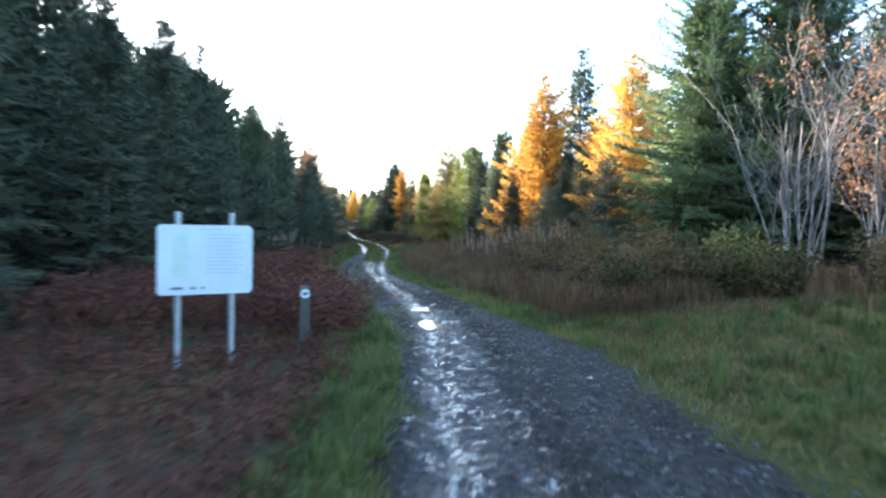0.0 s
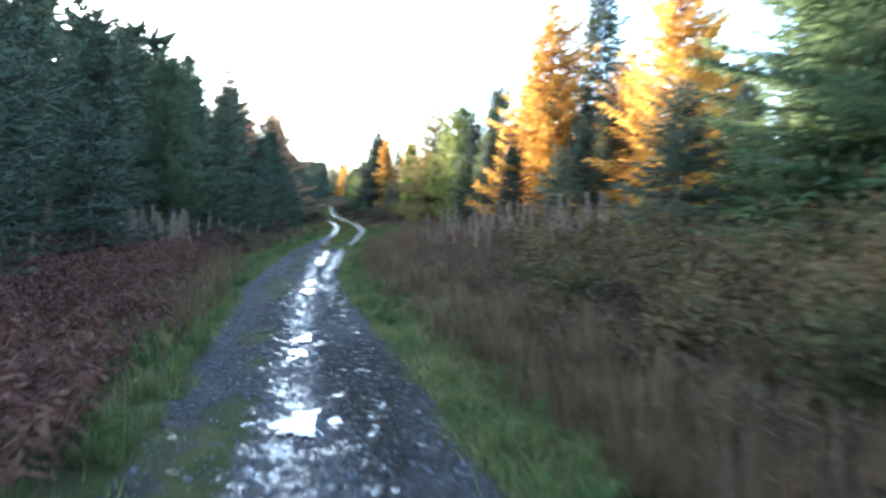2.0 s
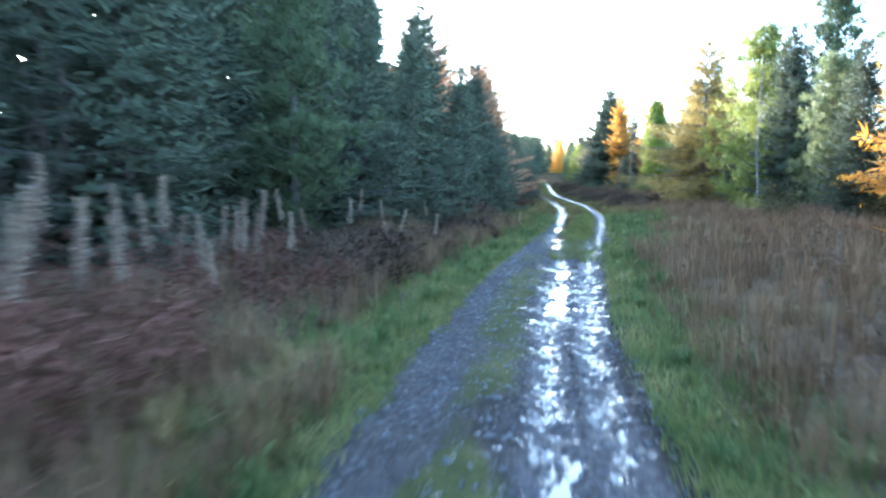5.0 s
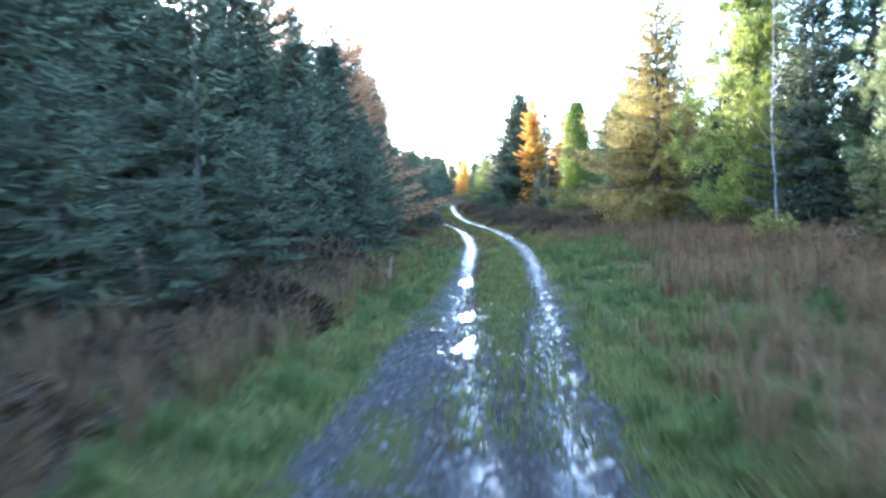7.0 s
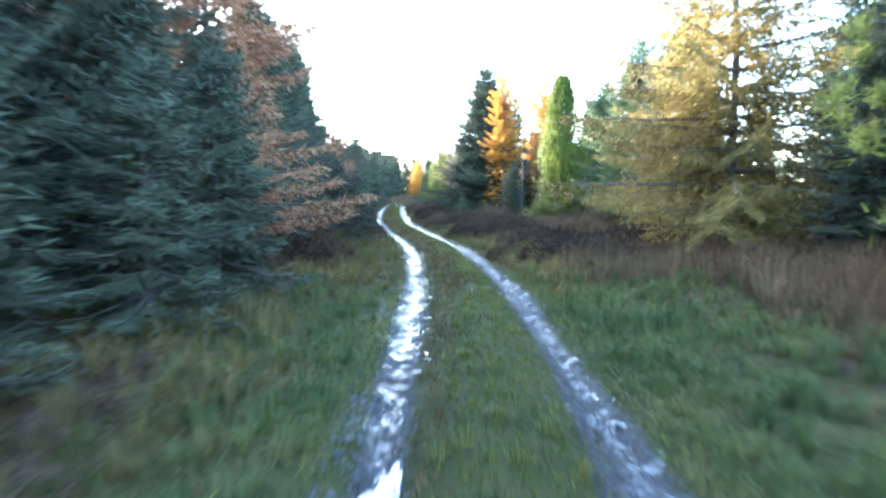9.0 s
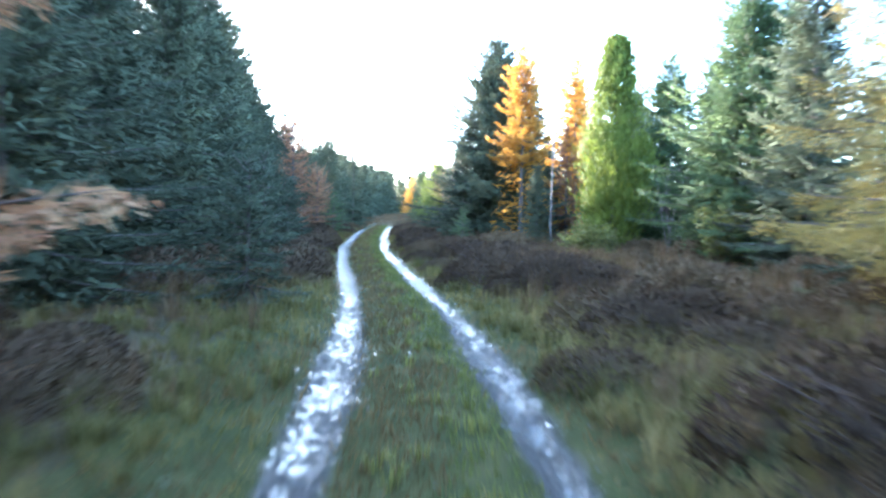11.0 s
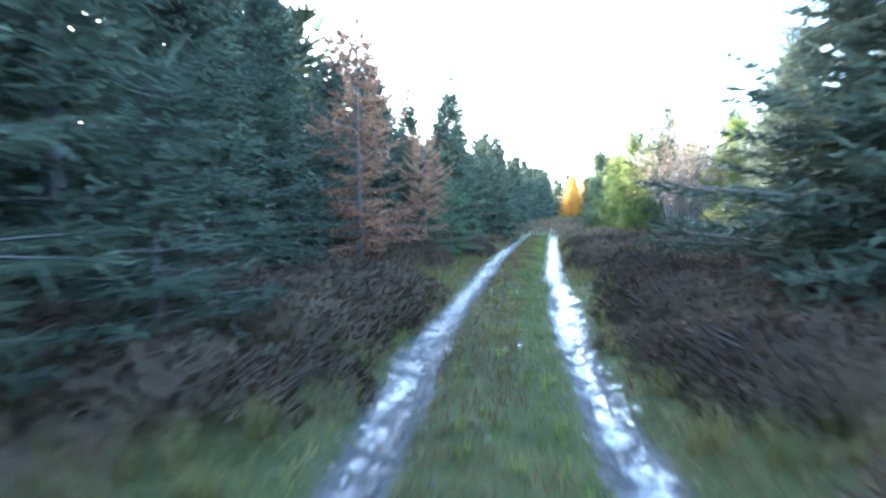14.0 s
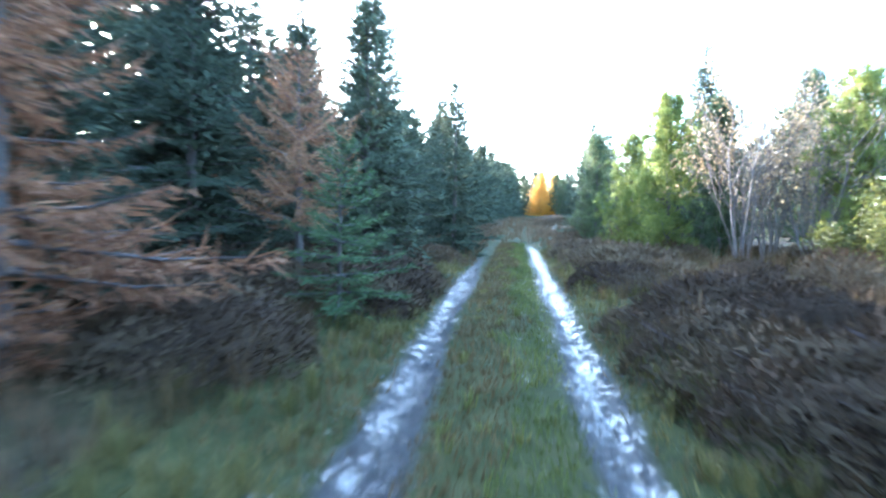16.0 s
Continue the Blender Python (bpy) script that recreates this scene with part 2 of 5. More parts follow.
    wet = mathn(nt, "MULTIPLY", wet, ramp(nt, mathn(nt, "ADD", mathn(nt, "MULTIPLY", fine, 0.55), mathn(nt, "MULTIPLY", grit, 0.45)), [(0.40, (0.15, 0.15, 0.15)), (0.50, (1, 1, 1))]))
    sheen = mathn(nt, "MULTIPLY", mathn(nt, "SUBTRACT", mathn(nt, "ADD", mathn(nt, "MULTIPLY", mid, 0.5), mathn(nt, "MULTIPLY", fine, 0.5)), 0.47), 3.5, True)
    damp = mathn(nt, "MAXIMUM", wet, mathn(nt, "MULTIPLY", g_edge, mathn(nt, "MULTIPLY", sheen, mathn(nt, "SUBTRACT", 0.5, mathn(nt, "MULTIPLY", attr("mud"), 0.35)))))
    rough = mathn(nt, "SUBTRACT", 0.88, mathn(nt, "MULTIPLY", damp, 0.74))
    nt.links.new(rough, bsdf.inputs["Roughness"])
    ripple = noise_of(nt, 34, 2, 0.7)
    relief = mathn(nt, "ADD", mathn(nt, "MULTIPLY", ripple, mathn(nt, "MULTIPLY", rut, 2.2)), mathn(nt, "ADD", mathn(nt, "MULTIPLY", stones.outputs["Distance"], mathn(nt, "MULTIPLY", g_edge, 0.5)), mathn(nt, "ADD", mathn(nt, "MULTIPLY", fine, 0.8), mathn(nt, "MULTIPLY", grit, 0.3))))
    relief = mathn(nt, "MULTIPLY", relief, mathn(nt, "SUBTRACT", 1.0, mathn(nt, "MULTIPLY", wet, 0.9)))
    bump_of(nt, bsdf, relief, 0.8, 0.05)
    nt.links.new(mathn(nt, "ADD", 0.03, mathn(nt, "MULTIPLY", damp, 0.30)), bsdf.inputs["Specular IOR Level"])
    return m


def water_material():
    m, nt, bsdf = nodes_of("puddle_water")
    bsdf.inputs["Base Color"].default_value = (0.045, 0.04, 0.036, 1)
    bsdf.inputs["Roughness"].default_value = 0.03
    bsdf.inputs["IOR"].default_value = 1.33
    bsdf.inputs["Specular IOR Level"].default_value = 0.8
    bump_of(nt, bsdf, noise_of(nt, 14, 3), 0.12, 0.01)
    return m


M_GROUND, M_WATER = ground_material(), water_material()

# ---- the lie of the land ----
YL = [-400, 0, 11, 15.3, 20.3, 26.9, 30.9, 34.7, 38.9, 41.4, 44.7, 48.6, 53.4, 57, 60.2, 63.3, 69.4, 72.7, 75.2, 78.1, 83.4, 88, 92, 104, 124, 160, 240, 400]
XL = [0.6, 0.25, -0.2, -0.97, -1.89, -2.95, -3.34, -3.94, -4.63, -4.9, -5.31, -5.75, -6.4, -7, -7.7, -8.5, -10.2, -10.97, -11.6, -12.1, -13.1, -14, -14.7, -16.8, -19.9, -24.9, -35.5, -57]
YR = [-400, 0, 11.3, 13.7, 17.6, 20.3, 25.9, 29, 31.5, 34, 36.5, 38.5, 41.3, 44.1, 47.7, 50.2, 53.7, 56.1, 60.3, 63.5, 70, 73.1, 75.8, 78.7, 82, 87, 90.5, 102, 124, 160, 240, 400]
XR = [1.9, 1.55, 0.55, 0.0, -0.9, -1.5, -2.4, -2.7, -3.0, -3.2, -3.35, -3.42, -3.55, -3.7, -4.03, -4.25, -4.88, -5.3, -6.2, -7.05, -8.65, -9.5, -10.1, -10.6, -11.3, -12.1, -12.7, -14.6, -18.2, -23.3, -33.9, -55.4]
YGL, XGL = [-400, 3, 6.7, 10.6, 13.6, 17.2, 20, 24, 29, 33.6, 38, 41.5, 45], [-0.35, -0.35, -0.4, -0.9, -1.6, -2.4, -3.0, -3.8, -4.45, -4.8, -5.1, -5.25, -5.2]
YGR, XGR = [-400, 3, 6, 8.2, 10.3, 13, 17.4, 21, 26, 28.7, 31.6, 34, 36.5, 42, 46], [2.6, 2.4, 1.95, 1.85, 1.15, 0.6, -0.5, -1.3, -2.05, -2.4, -2.6, -2.85, -3.0, -3.4, -3.95]
YZ = [-400, 0, 4.1, 7.6, 11.3, 17.1, 21.6, 26.6, 31.6, 36.5, 46.7, 52.6, 58.8, 65.1, 70.9, 76, 78.6, 90, 110, 150, 240, 300, 600, 3000]
ZZ = [0, 0, 0.04, 0.09, 0.05, 0.0, -0.09, -0.19, -0.15, -0.17, -0.14, -0.08, 0.03, 0.09, 0.22, 0.39, 0.46, 0.7, 0.98, 1.85, 4.0, 5.0, 6.0, 9.0]


def smooth_interp(y, ys, xs):
    return (np.interp(y - 1.2, ys, xs) + 2 * np.interp(y, ys, xs) + np.interp(y + 1.2, ys, xs)) / 4


def hash2(i, j, k):
    h = (i.astype(np.int64) * 374761393 + j.astype(np.int64) * 668265263 + k * 1442695041) & 0xFFFFFFFF
    h = ((h ^ (h >> 13)) * 1274126177) & 0xFFFFFFFF
    return ((h ^ (h >> 16)) & 0xFFFF) / 65535.0


def vnoise(x, y, k=0):
    i, j = np.floor(x), np.floor(y)
    u, v = x - i, y - j
    u, v = u * u * (3 - 2 * u), v * v * (3 - 2 * v)
    return (hash2(i, j, k) * (1 - u) + hash2(i + 1, j, k) * u) * (1 - v) + (hash2(i, j + 1, k) * (1 - u) + hash2(i + 1, j + 1, k) * u) * v


def fbm(x, y, k=0, n=4):
    return sum(vnoise(x * 2**o + 17 * o, y * 2**o - 9 * o, k + o) * 0.5 ** (o + 1) for o in range(n)) / (1 - 0.5**n)


def lane(x, y):
    """Where a place lies across the track: left and right rut, both edges of the gravel."""
    return smooth_interp(y, YL, XL), smooth_interp(y, YR, XR), smooth_interp(y, YGL, XGL), smooth_interp(y, YGR, XGR)


def masks(x, y):
    l, r, gl, gr = lane(x, y)
    wob = (fbm(x * 1.3, y * 1.3, 5) - 0.5) * (0.5 + 0.6 * np.clip((12 - y) / 4, 0, 1))
    fade = np.clip((46 - y) / 5, 0, 1)
    gravel = np.clip((np.minimum(x - gl, gr - x) + wob) / 0.35 + 0.5, 0, 1) * fade
    moss = np.exp(-(((x - (0.45 * gl + 0.55 * l)) / 0.36) ** 2)) * np.clip((y - 5) / 5, 0, 1) * np.clip(fbm(x * 1.1, y * 0.6, 15) * 3 - 0.7, 0, 1)
    gravel = gravel * (1 - 0.9 * moss)
    strip = np.clip(np.minimum(x - l - 0.2, r - 0.2 - x) / 0.15, 0, 1)
    gravel = gravel * (1 - strip * np.clip((y - 33) / 4, 0, 1))
    wide = np.interp(y, [10, 38, 46, 54], [0.10, 0.06, 0.03, 0.07])
    wl, wr = 0.175 + 0.05 * np.sin(y * 0.7) + wide, 0.175 + 0.05 * np.sin(y * 0.9 + 1) + wide * 0.8
    rut = np.maximum(np.exp(-(((x - l) / wl) ** 2)) * np.clip((108 - y) / 16, 0.35, 1), np.exp(-(((x - r) / wr) ** 2)) * np.clip((y - 14) / 10, 0.25, 1)) * np.clip((113 - y) / 10, 0, 1)
    rut = np.maximum(rut, 0.75 * np.exp(-(((x - l - 0.25) / 0.5) ** 2)) * np.clip((15 - y) / 4, 0, 1))
    rut = rut * np.clip((y + 40) / 40, 0, 1)
    reach_r = np.interp(y, [0, 8.5, 10.5, 16, 26, 36, 46, 56, 120], [6.5, 6.0, 1.0, 0.6, 0.8, 1.4, 2.1, 1.0, 0.9])
    reach_l = np.interp(y, [0, 9, 16, 26, 36, 46, 56, 66, 74, 120], [0.7, 0.5, 0.45, 0.9, 1.4, 1.5, 1.2, 1.5, 1.5, 0.9])
    left, right = np.where(y < 43, gl, l - 0.25), np.where(y < 43, gr, r + 0.25)
    turf = np.clip(np.minimum(x - (left - reach_l), right + reach_r - x) / 0.8 + 0.5 + wob, 0, 1)
    return gravel, rut, turf


def churned(x, y):
    """Dark mud thrown up beside the wheel lines, before the track narrows to two ruts."""
    l, r, gl, gr = lane(x, y)
    slow = np.clip(fbm(x * 1.6, y * 0.45, 27) * 2.6 - 0.6, 0, 1)
    return np.clip(np.exp(-(((x - l - 0.55) / 0.38) ** 2)) + 0.7 * np.exp(-(((x - l + 0.5) / 0.22) ** 2)) + 0.55 * np.exp(-(((x - gr + 0.25) / 0.35) ** 2)), 0, 1) * slow * np.clip((40 - y) / 8, 0, 1)


def land(x, y):
    """Height of the ground."""
    x, y = np.asarray(x, float), np.asarray(y, float)
    l, r, gl, gr = lane(x, y)
    gravel, rut, turf = masks(x, y)
    left, right = np.where(y < 43, np.minimum(gl, l - 0.3), l - 0.3), np.where(y < 43, np.maximum(gr, r + 0.3), r + 0.3)
    out = np.maximum(np.maximum(left - x, x - right), 0)
    side = np.where(x < left, np.interp(y, [0, 9, 20, 40, 60, 100], [0.04, 0.08, 0.45, 0.35, 0.3, 0.35]), np.interp(y, [0, 10, 20, 40, 60, 100], [0.45, 0.5, 0.5, 0.45, 0.35, 0.3]))
    bank = side * (1 - np.exp(-((out / 2.6) ** 2)))
    z = np.interp(y, YZ, ZZ) + bank
    mid = np.clip(1 - np.abs(x - (l + r) / 2) / 0.55, 0, 1) * np.clip((y - 36) / 8, 0, 1)
    z = z + 0.06 * mid - 0.085 * rut
    rough = np.clip(out / 1.5, 0, 1)
    calm = np.clip(1 - (out - 7) / 12, 0, 1)
    z = z + (fbm(x * 0.6, y * 0.6, 3) - 0.5) * 0.28 * rough * calm + (fbm(x * 3.1, y * 3.1, 9) - 0.5) * (0.05 + 0.05 * rough) * calm
    return z + (fbm(x * 9, y * 9, 21, 3) - 0.5) * (0.03 + 0.03 * rut) * np.maximum(gravel, rut)


def track_mid(y):
    return (smooth_interp(y, YL, XL) + smooth_interp(y, YR, XR)) / 2


# ---- mesh helpers ----
def np_mesh(name, verts, faces, mat, smooth=False):
    """A mesh from arrays: verts (n, 3), faces (m, k)."""
    verts, faces = np.asarray(verts, np.float32).reshape(-1, 3), np.asarray(faces, np.int32)
    me = bpy.data.meshes.new(name)
    m, k = faces.shape
    me.vertices.add(len(verts))
    me.vertices.foreach_set("co", verts.ravel())
    me.loops.add(m * k)
    me.loops.foreach_set("vertex_index", faces.ravel())
    me.polygons.add(m)
    me.polygons.foreach_set("loop_start", np.arange(0, m * k, k, dtype=np.int32))
    me.update(calc_edges=True)
    if smooth:
        me.polygons.foreach_set("use_smooth", np.ones(m, bool))
    me.materials.append(mat)
    return me


def needle_mesh(name, v, mat, mid, keep=0.35, k=4):
    """A crown of blades, k verts each, whose faces look outwards, shaded softly by the crown's round form. mid: height of its heart."""
    q = np.asarray(v, float).reshape(-1, k, 3)
    n = np.cross(q[:, 2] - q[:, 0], q[:, 1] - q[:, -1])
    n /= np.linalg.norm(n, axis=1)[:, None] + 1e-9
    c = q.mean(1)
    out = c * np.array([1, 1, 0]) + np.stack([0 * c[:, 0], 0 * c[:, 0], (c[:, 2] - mid) * 0.22 + 0.30 * np.hypot(c[:, 0], c[:, 1])], -1)
    out /= np.linalg.norm(out, axis=1)[:, None] + 1e-9
    turn = (n * out).sum(1) < 0
    n[turn] *= -1
    q[~turn] = q[~turn][:, ::-1]
    me = np_mesh(name, q.reshape(-1, 3), np.arange(len(q) * k).reshape(-1, k), mat, True)
    s = n * keep + out * (1 - keep)
    s /= np.linalg.norm(s, axis=1)[:, None] + 1e-9
    me.normals_split_custom_set_from_vertices(np.repeat(s, k, 0).tolist())
    return me


def part(name, shape, mat, parent, label=""):
    """One mesh object under a thing or a part; shape: a bmesh or a mesh."""
    if isinstance(shape, bmesh.types.BMesh):
        me = bpy.data.meshes.new(name)
        shape.to_mesh(me)
        shape.free()
        me.materials.append(mat)
        shape = me
    ob = new(name, shape)
    ob.parent = parent
    if label:
        ob["label"] = label
    return ob


def thing(name, label, category, group="", at=(0, 0, 0), turn=0.0):
    ob = tagged(new(name), label, category, group)
    ob.empty_display_size = 0.2
    ob.matrix_basis = pose(*at, 0, 0, turn)
    return ob


def blades(p, d, length, width, rng, flat=0.0):
    """Diamond leaves: base points p, ways d, as verts and quads. flat: how far they keep level."""
    d = d / np.linalg.norm(d, axis=1)[:, None]
    rnd = rng.normal(size=d.shape) * (1 - flat) + np.array([0, 0, 1.0]) * flat
    s = np.cross(d, rnd)
    s = s / (np.linalg.norm(s, axis=1)[:, None] + 1e-6)
    L, W = np.asarray(length)[:, None], np.asarray(width)[:, None]
    v = np.stack([p, p + d * L * 0.45 + s * W / 2, p + d * L, p + d * L * 0.45 - s * W / 2], 1)
    return v.reshape(-1, 3)


def spikes(p, d, length, width, rng, flat=0.0):
    """Pointed needle sprays: three verts each, broad at the foot."""
    d = d / np.linalg.norm(d, axis=1)[:, None]
    rnd = rng.normal(size=d.shape) * (1 - flat) + np.array([0, 0, 1.0]) * flat
    s = np.cross(d, rnd)
    s = s / (np.linalg.norm(s, axis=1)[:, None] + 1e-6)
    L, W = np.asarray(length)[:, None], np.asarray(width)[:, None]
    return np.stack([p - s * W / 2, p + s * W / 2, p + d * L], 1).reshape(-1, 3)


def tris(n):
    return np.arange(n * 3).reshape(-1, 3)


def quads(n):
    return np.arange(n * 4).reshape(-1, 4)


def tube(points, radii, sides=6):
    """A bent, tapered tube: verts and quads."""
    pts, radii = np.asarray(points, float), np.asarray(radii, float)
    t = np.gradient(pts, axis=0)
    t = t / (np.linalg.norm(t, axis=1)[:, None] + 1e-9)
    ref = np.where(np.abs(t[:, 2:3]) > 0.9, np.array([[1.0, 0, 0]]), np.array([[0, 0, 1.0]]))
    a = np.cross(t, ref)
    a = a / np.linalg.norm(a, axis=1)[:, None]
    b = np.cross(t, a)
    ang = np.arange(sides) * 2 * np.pi / sides
    v = pts[:, None] + radii[:, None, None] * (np.cos(ang)[None, :, None] * a[:, None] + np.sin(ang)[None, :, None] * b[:, None])
    i, j = np.meshgrid(np.arange(len(pts) - 1), np.arange(sides), indexing="ij")
    k = (j + 1) % sides
    f = np.stack([i * sides + j, i * sides + k, (i + 1) * sides + k, (i + 1) * sides + j], -1).reshape(-1, 4)
    return v.reshape(-1, 3), f


def joined(pieces):
    vs, fs, n = [], [], 0
    for v, f in pieces:
        vs.append(v)
        fs.append(f + n)
        n += len(v)
    return np.concatenate(vs), np.concatenate(fs)


# ---- the ground: one sheet to the horizon ----
def grow(start, step, ratio, end):
    out = []
    while start < end:
        out.append(start)
        step *= ratio
        start += step
    return out + [end]


inner = np.concatenate([np.arange(-2.6, -1.31, 0.1), np.arange(-1.25, 1.26, 0.0625), np.arange(1.35, 2.61, 0.1)])
outer = np.array(grow(2.7, 0.1, 1.16, 1500.0))
us = np.concatenate([-outer[::-1], inner, outer])
vs = np.concatenate([-np.array(grow(1.0, 0.3, 1.25, 600.0))[::-1], np.arange(0.0, 48, 0.13), np.arange(48, 110, 0.24), np.array(grow(110.3, 0.3, 1.09, 2600.0))])
gu, gv = np.meshgrid(us, vs)
gx = gu + track_mid(np.minimum(gv, 400)) * np.exp(-((np.maximum(gv - 200, 0) / 300) ** 2))
gz = land(gx, gv)
nu, nv = len(us), len(vs)
idx = np.arange(nu * nv).reshape(nv, nu)
gf = np.stack([idx[:-1, :-1], idx[:-1, 1:], idx[1:, 1:], idx[1:, :-1]], -1).reshape(-1, 4)
gme = np_mesh("ground", np.stack([gx, gv, gz], -1).reshape(-1, 3), gf, M_GROUND, True)
for an, av in zip(("gravel", "rut", "turf", "mud"), masks(gx, gv) + (churned(gx, gv),)):
    gme.attributes.new(an, "FLOAT", "POINT").data.foreach_set("value", av.astype(np.float32).ravel())
tagged(new("ground", gme), "forest floor with a rutted gravel track and grass verges", "ground", kind="structure")


def puddle(x, y, rx, ry, seed, lift, turn=0.0):
    """A shallow pool with a ragged shore, lying in a hollow of the track."""
    n = 110
    a = np.arange(n) * 2 * np.pi / n
    rad = 1 + 0.62 * (fbm(np.cos(a) * 2.3 + seed * 7, np.sin(a) * 2.3 + seed, 3, 5) - 0.5) * 2
    px, py = rx * rad * np.cos(a), ry * rad * np.sin(a)
    c, s = math.cos(turn), math.sin(turn)
    ring = np.stack([c * px - s * py, s * px + c * py, np.zeros(n)], -1)
    ring0 = ring * 0.5
    v = np.concatenate([ring, ring0, np.zeros((1, 3))])
    i = np.arange(n)
    j = (i + 1) % n
    f = np.concatenate([np.stack([i, j, n + j, n + i], -1), np.stack([n + i, n + j, np.full(n, 2 * n), np.full(n, 2 * n)], -1)])
    me = bpy.data.meshes.new("puddle")
    me.from_pydata(v.tolist(), [], [q[:4].tolist() if q[2] != q[3] else q[:3].tolist() for q in f])
    me.materials.append(M_WATER)
    z = float(np.median(land(x + ring0[:, 0], y + ring0[:, 1]))) + lift * 0.5
    ob = tagged(new("puddle", me), "shallow puddle of rain water in the muddy wheel rut", "puddle", "puddles in the ruts", "structure")
    ob.location = (x, y, z)


for x, y, rx, ry, sd, lift in ((-0.05, 10.6, 0.42, 0.55, 1, 0.012), (-0.15, 12.3, 0.42, 0.3, 2, 0.006), (-0.95, 15.2, 0.2, 0.7, 4, 0.005), (-1.9, 20.3, 0.17, 0.6, 5, 0.008),
                           (-2.2, 22.0, 0.14, 0.8, 15, 0.006), (-3.0, 28.2, 0.20, 0.55, 6, 0.008), (-3.1, 29.6, 0.18, 0.8, 7, 0.010), (-3.3, 31.2, 0.16, 0.6, 8, 0.008), (-4.1, 36.3, 0.2, 0.5, 9, 0.006), (-4.85, 42.0, 0.22, 0.75, 10, 0.012),
                           (-4.35, 38.2, 0.17, 0.5, 11, 0.008)):
    puddle(x, y, rx, ry, sd, lift)


# ---- trees ----
def conifer(seed, h, R, whorl=0.27, per=6, z0=0.25, up=(-0.05, 0.75), droop=0.35, tip=0.22, step=0.11, twig=0.42, sub=3, bw=0.05, hang=0.12, expo=0.72, bare=0.12, jitter=0.3, boost=1.35, core=0, rag=0.62, fill=1.0, reach=1.9):
    """Crown and limbs of a needle tree that stands at the origin."""
    rng = np.random.default_rng(seed)
    P, D, Ln, Wd, wood = [], [], [], [], []
    z = z0
    while z < h * 0.985:
        f = z / h
        big = R * (1 - f) ** expo * (1 - 0.35 * max(0, 0.12 - f) / 0.12) + 0.10
        k = max(3, int(round(per * (1.0 if f < 0.8 else 0.75))))
        a0 = rng.uniform(0, 6.28)
        for i in range(k):
            az = a0 + i * 6.283 / k + rng.normal() * 0.25
            L = big * rng.uniform(rag, 1.15)
            u = up[0] + (up[1] - up[0]) * f**1.3 + rng.normal() * 0.06
            n = max(3, int(L / step))
            s = np.linspace(bare, 1, n) if L > 0.5 else np.linspace(0.05, 1, n)
            zz = z + rng.normal() * 0.06 + L * (u * s - droop * (1 - f * 0.6) * s**1.7 + tip * s**3)
            pos = np.stack([np.cos(az) * s * L, np.sin(az) * s * L, zz], -1)
            tan = np.gradient(pos, axis=0)
            tan /= np.linalg.norm(tan, axis=1)[:, None] + 1e-9
            side = np.array([-np.sin(az), np.cos(az), 0])
            wood.append(tube(np.concatenate([[[0, 0, z]], pos[[n // 2, -1]]]), [0.012 + 0.012 * L, 0.008 + 0.005 * L, 0.003], 3))
            for sg in (-1, 1, 0):
                if sg:
                    dirs = tan * 0.62 + side * sg * 0.78 + np.array([0, 0, -hang])
                    tl = twig * math.sqrt(L) * (1.12 - s * 0.8) * rng.uniform(0.65, 1.2, n)
                    m = sub
                else:
                    dirs, tl, m = tan + 0, np.full(n, step * 1.7), 1
                for j in range(m):
                    p = pos + dirs * (tl * (j / m))[:, None] + rng.normal(size=pos.shape) * 0.02
                    d = dirs + rng.normal(size=pos.shape) * jitter
                    P.append(p)
                    D.append(d)
                    Ln.append(np.maximum(tl / m * reach, 0.10) * rng.uniform(0.8, 1.2, n))
                    Wd.append(np.full(n, bw) * rng.uniform(0.7, boost, n))
        z += whorl * rng.uniform(0.75, 1.25) * (1 if f < 0.7 else 0.8)
    # leader
    n = 14
    P.append(np.stack([np.zeros(n), np.zeros(n), np.linspace(h * 0.93, h, n)], -1))
    D.append(np.concatenate([rng.normal(size=(n, 2)) * 0.35, np.full((n, 1), 0.9)], 1))
    Ln.append(np.full(n, 0.16))
    Wd.append(np.full(n, bw * 0.8))
    # dense inner sprays
    if core:
        f = rng.uniform(0.03, 0.92, core) ** 1.5
        rad = (R * (1 - f) ** expo + 0.05) * rng.uniform(0.08, 0.66, core)
        az = rng.uniform(0, 6.283, core)
        P.append(np.stack([np.cos(az) * rad, np.sin(az) * rad, f * h], -1))
        D.append(np.stack([np.cos(az), np.sin(az), rng.uniform(-0.5, 0.4, core)], -1) + rng.normal(size=(core, 3)) * 0.4)
        Ln.append(rng.uniform(0.22, 0.40, core) * fill)
        Wd.append(rng.uniform(0.06, 0.10, core) * fill)
    P, D, Ln, Wd = (np.concatenate(q) for q in (P, D, Ln, Wd))
    return spikes(P, D, Ln, Wd, rng, 0.25), joined(wood)


def trunk_mesh(seed, h, r, mat, sides=8):
    rng = np.random.default_rng(seed)
    t = np.linspace(0, 1, 9)
    pts = np.stack([np.cumsum(rng.normal(size=9)) * 0.012, np.cumsum(rng.normal(size=9)) * 0.012, t * h - 0.15], -1)
    rad = r * (1 - t) ** 0.85 + 0.008
    rad[0] *= 1.35
    v, f = tube(pts, rad, sides)
    return np_mesh("trunk", v, f, mat, True)


TREES = {}


